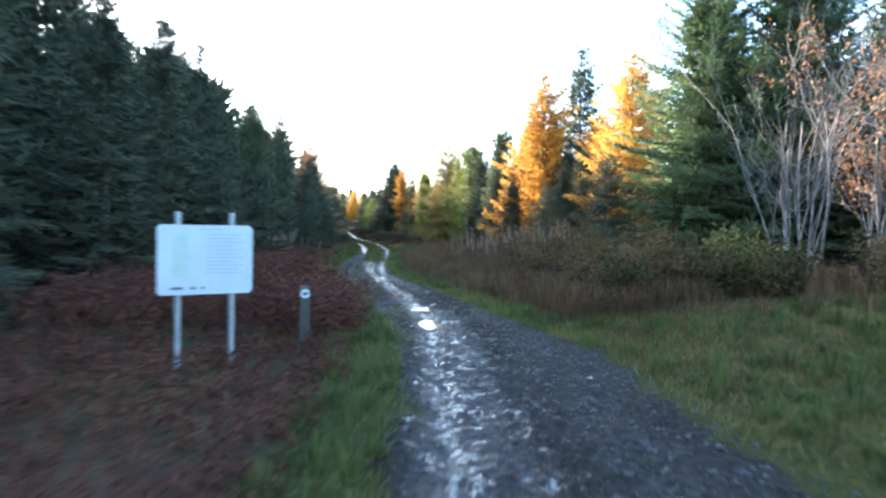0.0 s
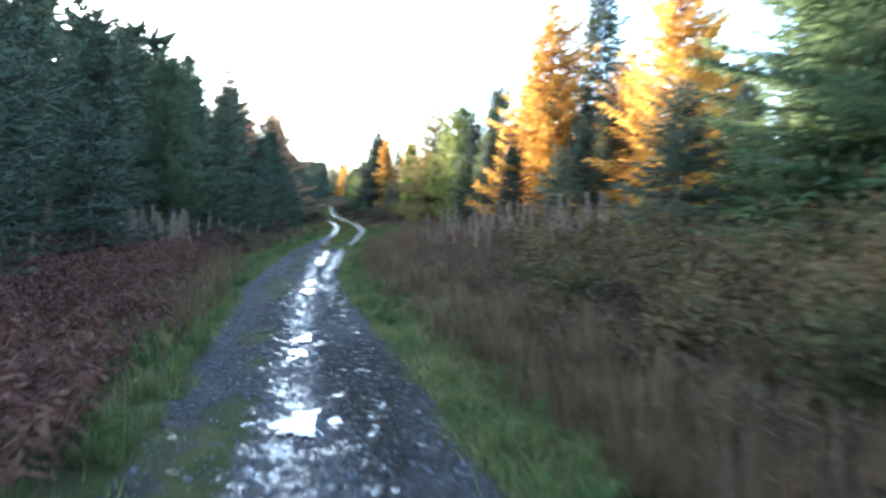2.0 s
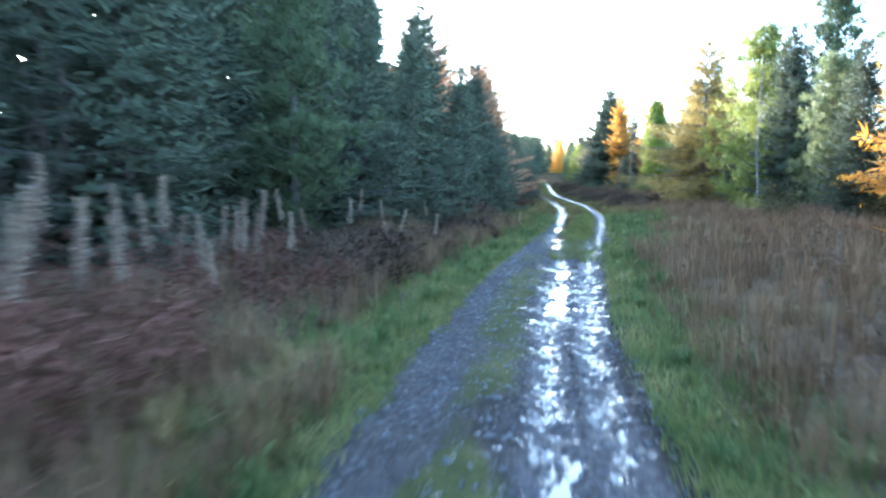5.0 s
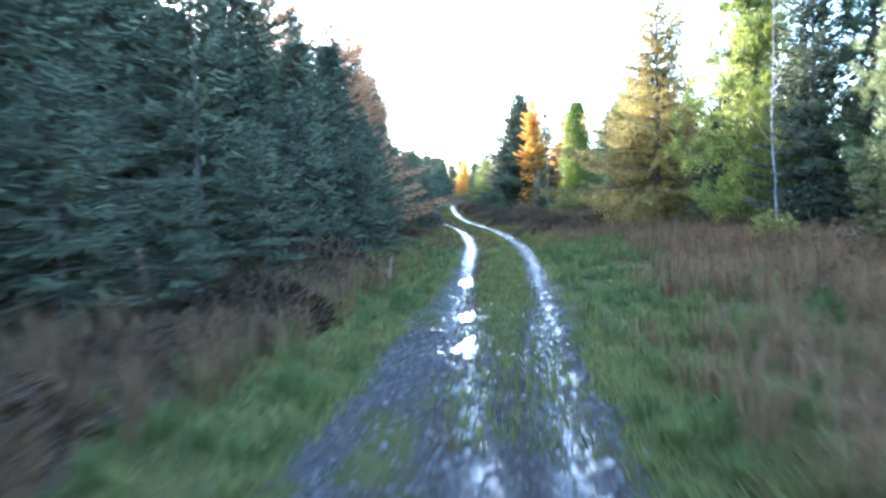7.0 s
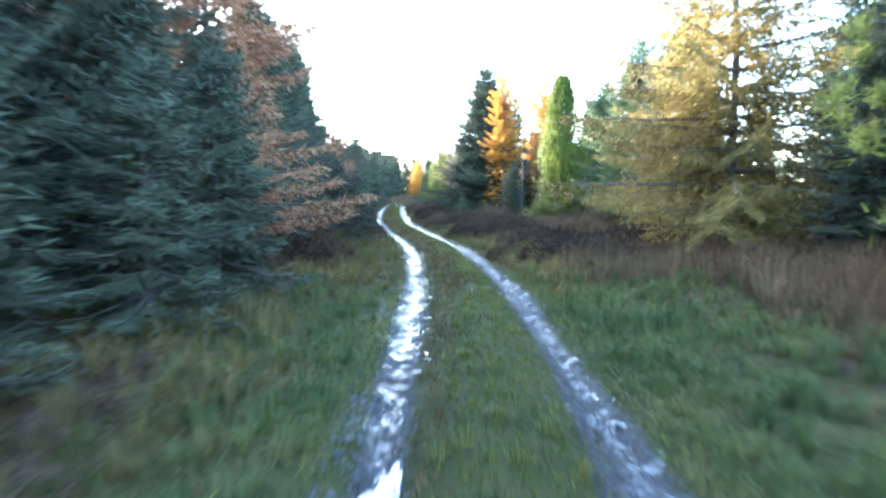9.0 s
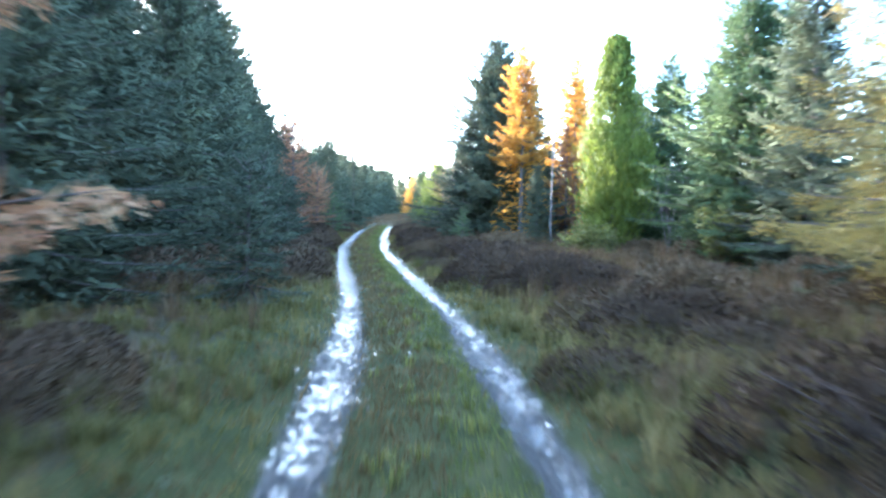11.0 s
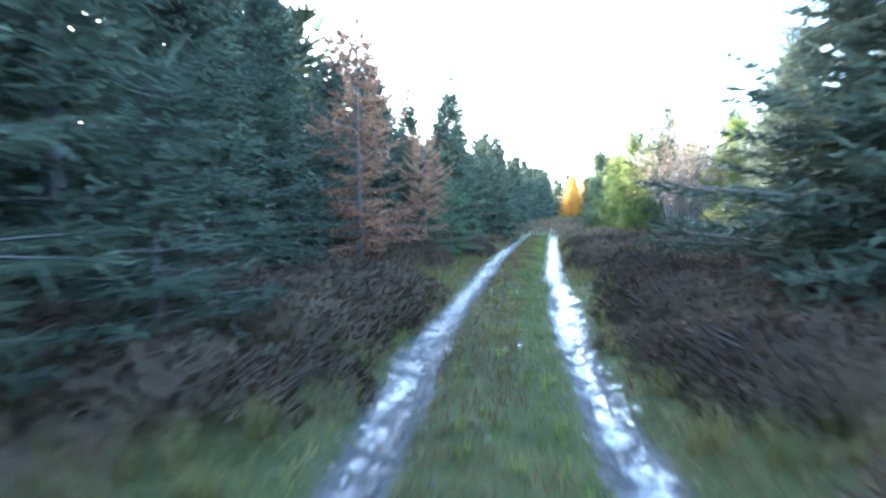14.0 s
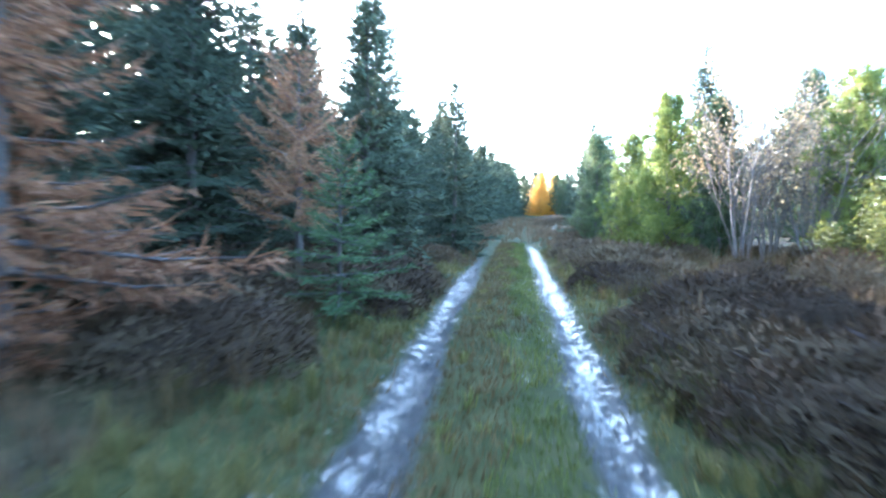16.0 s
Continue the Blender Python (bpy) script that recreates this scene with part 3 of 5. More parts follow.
def make_tree(key, name, mat, label, category, h, trunk_r, limbs=True, bark=None, **kw):
    """A pattern tree at the origin, from which copies are made; it is itself placed first."""
    seed = sum(map(ord, key))
    crown, wood = conifer(seed, h, **kw)
    TREES[key] = dict(name=name, label=label, category=category, h=h, trunk=trunk_mesh(seed, h, trunk_r, bark or M_BARK), crown=needle_mesh("crown", crown, mat, h * 0.4, 0.6 if name == "larch_tree" else 0.52, 3),
                      limbs=np_mesh("branchwork", *wood, bark or M_BARK) if limbs else None)


def plant(key, x, y, h, turn=None, group="", sink=0.05, lean=0.0):
    T = TREES[key]
    k = h / T["h"]
    if turn is None:
        turn = (x * 71.3 + y * 37.7) % 360
    ob = tagged(new(T["name"]), T["label"], T["category"], group)
    ob.empty_display_size = 0.3
    ob.matrix_basis = pose(x, y, float(land(x, y)) - sink, lean, 0, turn) @ Matrix.Diagonal((k, k, k, 1))
    part("trunk", T["trunk"], None, ob)
    part("crown", T["crown"], None, ob)
    if T["limbs"]:
        part("branchwork", T["limbs"], None, ob)
    return ob


def wood_of(key, spots, name, label, category):
    """A distant wood of uncounted trees as one mesh. spots: rows of x, y, height."""
    T = TREES[key]
    pieces = []
    for me in (T["crown"], T["trunk"]):
        v = np.empty(len(me.vertices) * 3, np.float32)
        me.vertices.foreach_get("co", v)
        f = np.array([p.vertices[:] for p in me.polygons])
        rows = []
        for i, (x, y, h) in enumerate(spots):
            k, a = h / T["h"], i * 2.4
            q = v.reshape(-1, 3) * k
            c, sn = math.cos(a), math.sin(a)
            rows.append((np.stack([c * q[:, 0] - sn * q[:, 1] + x, sn * q[:, 0] + c * q[:, 1] + y, q[:, 2] + float(land(x, y)) - 0.05], -1), f))
        pieces.append(joined(rows))
    ob = tagged(new(name, np_mesh(name, *pieces[0], T["crown"].materials[0])), label, category, kind="stuff")
    part("trunks", np_mesh("trunks", *pieces[1], M_BARK), None, ob)


SPR = "dark green spruce with drooping needle branches, standing in the forest edge"
make_tree("spruce_a", "spruce_tree", M_SPRUCE, SPR, "spruce", 8.0, 0.12, R=2.4, bw=0.036, core=3200, expo=0.82, sub=7, step=0.105, reach=2.3, jitter=0.42)
make_tree("spruce_b", "spruce_tree", M_SPRUCE, SPR, "spruce", 8.0, 0.11, R=2.1, per=6, whorl=0.26, droop=0.28, bw=0.036, core=2800, expo=0.82, sub=6, step=0.105, reach=2.2, jitter=0.42)
make_tree("spruce_fine", "spruce_tree", M_SPRUCE, SPR, "spruce", 8.0, 0.12, R=2.35, per=6, droop=0.32, bw=0.023, core=9000, expo=0.82, fill=0.75, sub=10, step=0.09, reach=2.3, jitter=0.5)
make_tree("spruce_c", "spruce_tree", M_SPRUCE, SPR, "spruce", 8.0, 0.11, R=1.75, per=5, whorl=0.30, up=(0.05, 0.8), droop=0.3, bw=0.04, core=1800, sub=6, step=0.11, reach=2.2, jitter=0.42)
make_tree("spruce_far", "spruce_tree", M_SPRUCE, "dark spruce in the dense rows of the plantation", "spruce", 8.0, 0.12, limbs=False, R=2.3, per=6, whorl=0.36, step=0.17, twig=0.46, sub=4, bw=0.075, core=1500, fill=1.1, reach=2.0, jitter=0.4, expo=0.9)
make_tree("spruce_rear", "spruce_tree", M_SPRUCE, "dark spruce deep in the plantation", "spruce", 8.0, 0.12, limbs=False, R=2.1, per=5, whorl=0.50, step=0.30, twig=0.6, sub=1, bw=0.26, core=420, fill=2.2)
make_tree("spruce_small", "spruce_sapling", M_SPRUCE, "young blue-green spruce at the edge of the track", "spruce", 3.0, 0.05, R=1.15, per=5, whorl=0.20, twig=0.36, bw=0.024, core=1100, fill=0.55, sub=6, step=0.065, reach=2.0, jitter=0.4)
make_tree("spruce_lit", "spruce_tree", M_SPRUCE2, "broad fresh green spruce above brown scrub", "spruce", 8.0, 0.14, R=3.1, per=7, whorl=0.25, droop=0.3, bw=0.04, core=6000, sub=7, step=0.11, reach=2.3, jitter=0.42)
make_tree("sapling_green", "spruce_sapling", M_SPRUCE2, "small fresh green spruce sapling on the heath", "spruce", 3.0, 0.04, R=1.2, per=5, whorl=0.26, twig=0.4, bw=0.028, core=300, fill=0.5, sub=5, step=0.08, reach=2.0, jitter=0.4)
make_tree("spruce_wide", "spruce_tree", M_SPRUCE, "broad dense dark green spruce reaching down to the heath", "spruce", 8.0, 0.14, R=3.5, per=11, whorl=0.24, droop=0.26, bw=0.04, core=14000, expo=0.8, sub=7, step=0.11, reach=2.3, jitter=0.42)
make_tree("larch_a", "larch_tree", M_LARCH, "golden autumn larch with thin needle sprays", "larch", 8.0, 0.11, R=3.1, per=7, whorl=0.32, up=(0.0, 0.6), droop=0.2, tip=0.2, step=0.09, twig=0.46, sub=5, bw=0.05, hang=0.5, jitter=0.6, expo=0.72, rag=0.4, reach=2.0, core=1600)
make_tree("larch_n", "larch_tree", M_LARCH, "slender orange-gold autumn larch beside a dark spruce", "larch", 8.0, 0.10, R=2.3, per=6, whorl=0.28, up=(0.0, 0.6), droop=0.2, tip=0.2, step=0.075, twig=0.42, sub=6, bw=0.045, hang=0.4, jitter=0.6, expo=0.55, rag=0.3, reach=2.0, core=1200)
# crown starts high: the lower boughs, dark with shadow, are left off
make_tree("larch_s", "larch_tree", M_LARCH, "slim orange-gold larch with its shadowed lower boughs left off, beside a dark spruce", "larch", 8.0, 0.09, R=1.7, per=6, whorl=0.30, z0=3.2, up=(0.0, 0.6), droop=0.2, tip=0.2, step=0.07, twig=0.40, sub=6, bw=0.042, hang=0.4, jitter=0.6, expo=0.5, rag=0.35, reach=2.0, core=900)
make_tree("larch_c", "larch_tree", M_LARCH2, "spreading olive-yellow larch with drooping sprays", "larch", 8.0, 0.12, R=4.1, per=7, whorl=0.36, up=(0.05, 0.6), droop=0.40, tip=0.2, step=0.08, twig=0.46, sub=6, bw=0.040, hang=0.8, jitter=0.55, expo=0.68, rag=0.35, reach=2.0)
make_tree("larch_l", "larch_tree", M_LARCH3, "brown autumn larch among dark spruces", "larch", 8.0, 0.10, R=2.3, per=5, whorl=0.33, up=(-0.08, 0.6), droop=0.22, tip=0.22, step=0.10, twig=0.38, sub=4, bw=0.04, hang=0.4, jitter=0.55, expo=0.75, rag=0.3, reach=2.0)
make_tree("larch_r", "larch_tree", M_LARCH3, "small brown larch with a rounded crown on a bare lower trunk", "larch", 8.0, 0.15, R=3.3, per=5, whorl=0.52, z0=2.4, up=(0.1, 0.7), droop=0.2, tip=0.25, step=0.09, twig=0.44, sub=5, bw=0.045, hang=0.5, jitter=0.55, expo=0.5, rag=0.5, reach=2.0)
make_tree("larch_w", "larch_tree", M_LARCH3, "wide brown autumn larch with long low boughs among dark spruces", "larch", 8.0, 0.12, R=3.7, per=6, whorl=0.34, up=(0.0, 0.6), droop=0.25, tip=0.2, step=0.075, twig=0.40, sub=6, bw=0.040, hang=0.5, jitter=0.5, expo=0.8, rag=0.4, reach=2.0)


def cypress_mesh(seed, h, R):
    rng = np.random.default_rng(seed)
    P, D = [], []
    for _ in range(400):
        f = rng.uniform(0.02, 0.97)
        rad = R * (min(1, (f + 0.04) / 0.30) ** 0.6 if f < 0.26 else ((1 - f) / 0.74) ** 0.85) * rng.uniform(0.35, 1.0)
        az = rng.uniform(0, 6.283)
        c = np.array([np.cos(az) * rad, np.sin(az) * rad, f * h * 0.93 + 0.05])
        n = 64
        s = rng.uniform(0, 1, n)
        w = (1 - s) * 0.24 + 0.03
        p = c + np.stack([rng.normal(size=n) * w, rng.normal(size=n) * w, s * 0.95], -1) + np.outer(s, [np.cos(az), np.sin(az), 0]) * 0.1
        d = np.stack([rng.normal(size=n) * 0.3 + np.cos(az) * 0.3, rng.normal(size=n) * 0.3 + np.sin(az) * 0.3, np.full(n, 0.9)], -1)
        P.append(p)
        D.append(d)
    P, D = np.concatenate(P), np.concatenate(D)
    keep = P[:, 2] < h
    P, D = P[keep], D[keep]
    v = blades(P, D, rng.uniform(0.14, 0.30, len(P)), rng.uniform(0.026, 0.05, len(P)), rng, 0.0)
    return needle_mesh("crown", v, M_CYP, h * 0.3, 0.75)


def pine_crown(seed, h, R, z0, tufts, mat, top=0.8):
    """A bushy crown of needle tufts on upswept boughs, and the boughs."""
    rng = np.random.default_rng(seed)
    P, D, Ln, Wd, wood = [], [], [], [], []
    nb = 46
    for i in range(nb):
        f = (i + rng.uniform(0, 1)) / nb
        z = z0 + (h - z0 - 0.5) * f
        L = R * (1 - f**2.0 * top) * (0.75 + 0.25 * min(1, f * 5)) * rng.uniform(0.6, 1.1)
        az = i * 2.4 + rng.normal() * 0.3
        up = 0.10 + 0.55 * f
        s = np.linspace(0, 1, 6)
        pts = np.stack([np.cos(az) * L * s, np.sin(az) * L * s, z + L * (up * s + 0.25 * s**2) - 0.25], -1)
        wood.append(tube(pts, np.linspace(0.03, 0.008, 6), 4))
        k = max(4, int(tufts / nb * (0.4 + L / R)))
        ss = rng.uniform(0.2, 1.0, k) ** 0.8
        c = np.stack([np.interp(ss, s, pts[:, a]) for a in range(3)], -1) + rng.normal(size=(k, 3)) * np.array([0.30, 0.30, 0.22]) * (0.4 + 0.6 * L / R)
        n = 56
        cc = np.repeat(c, n, 0)
        out = np.array([np.cos(az) * 0.45, np.sin(az) * 0.45, 0.7])
        P.append(cc + rng.normal(size=cc.shape) * 0.06)
        D.append(rng.normal(size=(k * n, 3)) * 0.6 + out)
        Ln.append(rng.uniform(0.14, 0.28, k * n))
        Wd.append(rng.uniform(0.017, 0.032, k * n))
        m = 90
        t = rng.uniform(0.0, 0.8, m)
        P.append(np.stack([np.interp(t, s, pts[:, a]) for a in range(3)], -1) + rng.normal(size=(m, 3)) * 0.2)
        D.append(rng.normal(size=(m, 3)) + out)
        Ln.append(rng.uniform(0.18, 0.30, m))
        Wd.append(rng.uniform(0.035, 0.06, m))
    P, D, Ln, Wd = (np.concatenate(q) for q in (P, D, Ln, Wd))
    ok = (P[:, 2] > 0.1) & (P[:, 2] < h)
    v = spikes(P[ok], D[ok], Ln[ok], Wd[ok], rng)
    return needle_mesh("crown", v, mat, h * 0.4, 0.7, 3), np_mesh("branchwork", *joined(wood), M_BARK)


for key, sd, hh, rr, zz, nt_, mm, lab in (("pine_a", 7, 7.0, 1.9, 0.4, 460, M_PINE, "bright yellow-green pine with bushy upswept boughs"), ("pine_b", 9, 8.0, 1.8, 0.6, 430, M_PINE2, "tall green pine with a bushy tufted crown")):
    cr, bw_ = pine_crown(sd, hh, rr, zz, nt_, mm)
    TREES[key] = dict(name="pine_tree", label=lab, category="pine", h=hh, trunk=trunk_mesh(sd, hh - 0.2, 0.11, M_BARK), crown=cr, limbs=bw_)

TREES["cypress"] = dict(name="cypress_tree", label="dense flame-shaped yellow-green conifer on the heath", category="conifer", h=7.0, trunk=trunk_mesh(5, 6.5, 0.12, M_BARK), crown=cypress_mesh(5, 7.0, 1.28), limbs=None)


# left of the track: the plantation's front row, then the rows behind
FRONT = ((-6.8, 1.5, 6.5, "a"), (-6.3, 4.6, 6.5, "b"), (-6.6, 8, 6.5, "a"), (-5.8, 11.4, 5.4, "b"), (-6.2, 14.6, 5.7, "a"), (-6.6, 17.9, 6.0, "b"), 
         (-8.6, 20.8, 7.2, "a"), (-9.4, 24, 7.3, "c"), (-9.2, 27.2, 6.9, "b"), (-9.0, 31.6, 6.9, "pine"), (-9.6, 33.6, 6.4, "b"), (-9.9, 36.9, 6.2, "a"), 
         (-9.7, 40.6, 6.8, "c"))
FRONT_FAR = ((-8.9, 43.6, 5.6, "b"), (-9.2, 46.6, 6.2, "a"), (-9.2, 49.4, 4.4, "b"), (-12.4, 52.6, 7.9, "c"), (-11.8, 57.6, 7.8, "a"), 
         (-12.6, 60.8, 8.3, "b"), (-12.9, 64, 8, "a"), (-13.7, 67.2, 8.4, "b"), (-14.6, 70.4, 8.6, "a"), (-15.4, 73.6, 8.2, "c"), (-16.3, 76.8, 7.7, "b"), 
         (-16.9, 79.8, 6.9, "a"), (-18, 84.8, 6, "b"), (-16.7, 91.6, 6.5, "a"), (-18.4, 95.4, 5.8, "b"), (-17.2, 100.6, 5.9, "c"), (-18.9, 105.0, 6.0, "far"), 
         (-20.0, 108.5, 6.2, "far"), (-21.2, 112, 6.4, "far"), (-22.2, 116.5, 6.6, "far"), (-23.0, 121.5, 7.0, "far"))
EDGE = "spruces along the forest edge"
FRONT = FRONT + FRONT_FAR
for x, y, h, k in FRONT:
    plant("pine_b" if k == "pine" else "spruce_" + ("far" if y > 97 or y < 4 else "fine" if 45 < y < 81 and k != "c" else k), x, y, h, group=EDGE)
rng = np.random.default_rng(11)
ROW_H = (9.6, 9.6, 9.6, 9.6, 8.2, 8.2, 9.5, 9.6, 9.1, 9.6, 9.4, 9.4, 9, 9.2, 8.2, 5.6, 7.0, 9.6, 9.6, 9.6, 9.6, 9.6, 9.6, 9.6, 9.6, 9.6, 7.9, 6.6, 6.3, 6.1, 7.1, 7.9, 8.4, 9)  # height of the first row behind each front tree


def row_height(row, y):
    """Height of the rows behind the front one."""
    if row == 0:
        return float(np.interp(y, [f[1] for f in FRONT], ROW_H))
    # second row made taller at y 85 to 91, unseen, to cast more shade
    return float(np.interp(y, (80, 85, 91, 96, 101, 110, 122), (10.2, 13.0, 13.0, 9.5, 8.7, 8.6, 9.0))) if row == 1 else 10.5


for row, dx in enumerate((-3.0, -6.2, -9.5)):
    y = -4.0
    while y < 132:
        base = float(np.interp(y, [f[1] for f in FRONT], [f[0] for f in FRONT]))
        hh = row_height(row, y)
        plant("spruce_far" if row == 0 and y < 100 else "spruce_rear", base + dx + rng.uniform(-0.5, 0.5), y, hh * rng.uniform(0.86, 1.0) * ((1.0, 1.08, 1.08) if 26 < y < 50 else (1.0, 0.95, 0.93) if y < 50 else (0.95, 0.92, 0.9) if 58 < y < 82 else (0.9, 0.82, 0.8))[row], group="spruces in the rows behind")
        y += rng.uniform(2.5, 3.4) + row * (0.5 if y < 46 else 0.9)
for x, y, h in ((-8.5, 35.6, 2.9), (-7.5, 36.3, 1.8), (-8.0, 39.6, 2.6), (-8.4, 42.2, 3.4), (-7.9, 45.2, 2.8), (-8.5, 48.0, 3.6), (-9.0, 59.0, 2.2), (-11.4, 66.0, 3.0), (-12.9, 72.4, 2.6), (-16.8, 92.0, 3.2), (-5.3, 15.9, 2.6), (-5.6, 19.6, 3.0)):
    plant("spruce_small", x, y, h, group="young spruces beside the track")
for x, y, h in ((-10.5, 52.2, 8.2), (-16.1, 82.6, 6.8), (-16.4, 88.0, 3.7), (-12.4, 50.2, 9.2)):
    plant("larch_w" if y < 60 else "larch_r" if y > 85 else "larch_l", x, y, h, group="brown larches in the spruce edge")

for x, y, h in ((-18.4, 88.1, 6.8), (-18.6, 92.2, 6.0)):
    plant("spruce_a", x, y, h, group=EDGE)

# right of the track
plant("spruce_lit", 6.7, 16.9, 7.7, group="trees along the scrub")
for x, y, h in ((9.6, 18.6, 8.6), (11.0, 15.4, 8.2), (9.0, 22.0, 8.0), (12.5, 12.2, 8.0), (10.4, 9.6, 7.4), (13.4, 20.0, 8.6)):
    plant("spruce_far" if x > 9.2 else "spruce_b", x, y, h, group="trees along the scrub")
for x, y, h in ((-11.2, 45.4, 8.8), (-12.8, 43.2, 8.8), (-11.6, 40.6, 8.4)):
    plant("spruce_a", x, y, h, group=EDGE)
for x, y, h, k in ((8.6, 16.2, 8.5, "spruce_lit"), (9.6, 13.6, 8.0, "spruce_b")):
    plant(k, x, y, h, group="trees along the scrub")
plant("spruce_small", 4.5, 18.4, 3.1, group="trees along the scrub")
BANK_TREES = (
    (7.6, 27.2, 8.6, "larch_a"), (6.1, 29.2, 4.7, "spruce_a"), (6.9, 34.0, 10.7, "spruce_c"), (4.9, 33.2, 9.0, "larch_a"), (3.9, 35.6, 5.0, "spruce_b"), (5.9, 31.8, 5.6, "spruce_b"),
    (4.6, 29.6, 3.2, "spruce_small"), (4.6, 38.8, 6.2, "larch_a"), (9.6, 22.5, 7.5, "spruce_far"), (12.2, 18.0, 8.0, "spruce_far"), (9.8, 30.6, 7.5, "spruce_far"), (5.0, 28.0, 4.2, "spruce_a"),
    (7.2, 30.6, 6.6, "larch_a"), (8.6, 24.8, 5.0, "spruce_b"), (3.3, 32.0, 3.9, "spruce_b"), (3.0, 38.4, 4.6, "spruce_b"), (3.3, 42.8, 5.4, "pine_b"), (5.6, 42.2, 8.2, "pine_b"),
    (4.0, 46.2, 8.4, "pine_b"), (1.9, 47.8, 7.6, "pine_a"), (1.7, 50.6, 4.2, "spruce_a"), (2.6, 45.9, 6.7, "spruce_c"), (7.2, 45.0, 8.6, "spruce_far"),
)
HEATH_TREES = (
    (0.25, 53.2, 8.0, "larch_c"), (0.1, 57.4, 5.2, "larch_c"), (2.6, 51.6, 7.2, "spruce_c"), (1.2, 60.2, 7.6, "spruce_b"), (1.3, 64.6, 7.2, "spruce_b"), (0.9, 67.2, 7.4, "spruce_lit"),
    (2.8, 69.6, 8.0, "spruce_far"), (3.4, 79.0, 7.4, "spruce_far"), (2.4, 75.4, 6.8, "spruce_far"), (5.2, 74.0, 7.6, "spruce_far"), (4.6, 57.0, 8.4, "spruce_far"), (-1.95, 70.5, 6.55, "cypress"),
    # small spruce at (-4.2, 73.0): added as the shadow under the slim larch
    (-5.7, 77.3, 8.3, "spruce_wide"), (-4.7, 74.4, 7.4, "larch_s"), (-4.2, 73.0, 2.8, "spruce_a"), (-2.9, 76.6, 4.6, "larch_l"), (-4.5, 74.6, 1.1, "larch_l"), (-6.8, 73.4, 1.45, "sapling_green"), (-15.0, 86.5, 2.3, "sapling_green"), (-2.5, 77.6, 7.6, "larch_s"), (-3.5, 78.8, 4.4, "spruce_a"), (-1.6, 76.8, 3.4, "spruce_a"), (0.6, 74.6, 6.8, "spruce_lit"), (-2.2, 79.4, 7.0, "spruce_far"),
    (-4.0, 83.2, 7.4, "spruce_far"),
)
FAR_TREES = (
    (1.4, 84.0, 7.0, "spruce_far"), (-1.2, 88.0, 6.6, "spruce_far"), (-2.6, 96.0, 6.2, "spruce_far"), (-0.6, 92.6, 6.6, "spruce_far"), (-4.6, 104.0, 6.0, "spruce_far"), (-8.0, 107.0, 5.6, "spruce_far"),
    # pines at (-10.4, 98.4) and (-11.4, 101.4): sunlight put in by the brighter needles
    (-6.0, 85.8, 5.8, "spruce_a"), (-5.6, 91.0, 6.6, "spruce_b"), (-10.4, 98.4, 5.0, "pine_a"), (-11.4, 101.4, 4.2, "pine_a"), (-9.2, 97.2, 4.6, "pine_b"), (-6.6, 95.0, 4.8, "pine_a"),
    (-5.6, 93.4, 5.0, "pine_b"), (-9.0, 103.6, 7.2, "spruce_c"), (-6.2, 101.0, 6.0, "pine_b"), (-12.8, 107.0, 5.0, "pine_b"), (-13.2, 112.0, 5.6, "spruce_far"), (-10.0, 110.0, 6.2, "spruce_far"),
    (-12.8, 124.0, 6.4, "spruce_far"),
)
for x, y, h, k in BANK_TREES + HEATH_TREES + FAR_TREES:
    plant(k, x, y, h, group="trees along the open heath")
# the far end of the ride: golden larches beside the track against a taller wood
for x, y, h, k in ((-31.2, 233.0, 10.6, "larch_a"), (-32.6, 238.0, 9.6, "larch_a"), (-29.4, 240.0, 10.2, "larch_a"), (-30.6, 226.0, 7.0, "larch_n"), (-27.6, 232.0, 10.0, "pine_b"), (-25.8, 236.0, 11.0, "spruce_far"), (-24.6, 214.0, 8.0, "pine_b"), (-22.0, 205.0, 8.2, "spruce_far"),
                   (-36.6, 240.0, 10.6, "pine_b"), (-38.8, 236.0, 11.0, "spruce_far"), (-37.4, 229.0, 9.6, "pine_b"), (-40.6, 244.0, 12.0, "spruce_far")):
    plant(k, x, y, h, group="trees at the far end")
rng = np.random.default_rng(23)
for _ in range(34):
    y = rng.uniform(20, 150)
    plant("spruce_rear", float(track_mid(y)) + rng.uniform(14.5, 24) + (3 if y < 40 else 0), y, rng.uniform(6.0, 8.6), group="spruces behind the heath")
far_wood = []
y = 126.0
while y < 232:
    for dx in (-4.4, -7.4, -10.6):
        far_wood.append((float(track_mid(y)) + dx + rng.uniform(-0.6, 0.6), y + rng.uniform(-1, 1), np.interp(y, (126, 160, 230), (6.8, 8.0, 10.5)) * rng.uniform(0.8, 1.1)))
    y += rng.uniform(3.4, 4.6)
for _ in range(46):
    y = rng.uniform(125, 232)
    far_wood.append((float(track_mid(y)) + rng.uniform(6.5, 26), y, rng.uniform(5.2, 7.4) * (1 + (y - 125) * 0.003)))
for k in range(60):
    far_wood.append((-118 + k * 2.7 + rng.uniform(-1.0, 1.0), 258 + rng.uniform(-9, 9), rng.uniform(9.0, 12.0)))
wood_of("spruce_rear", far_wood, "far_wood", "distant dark spruce wood beyond the end of the track", "wood")

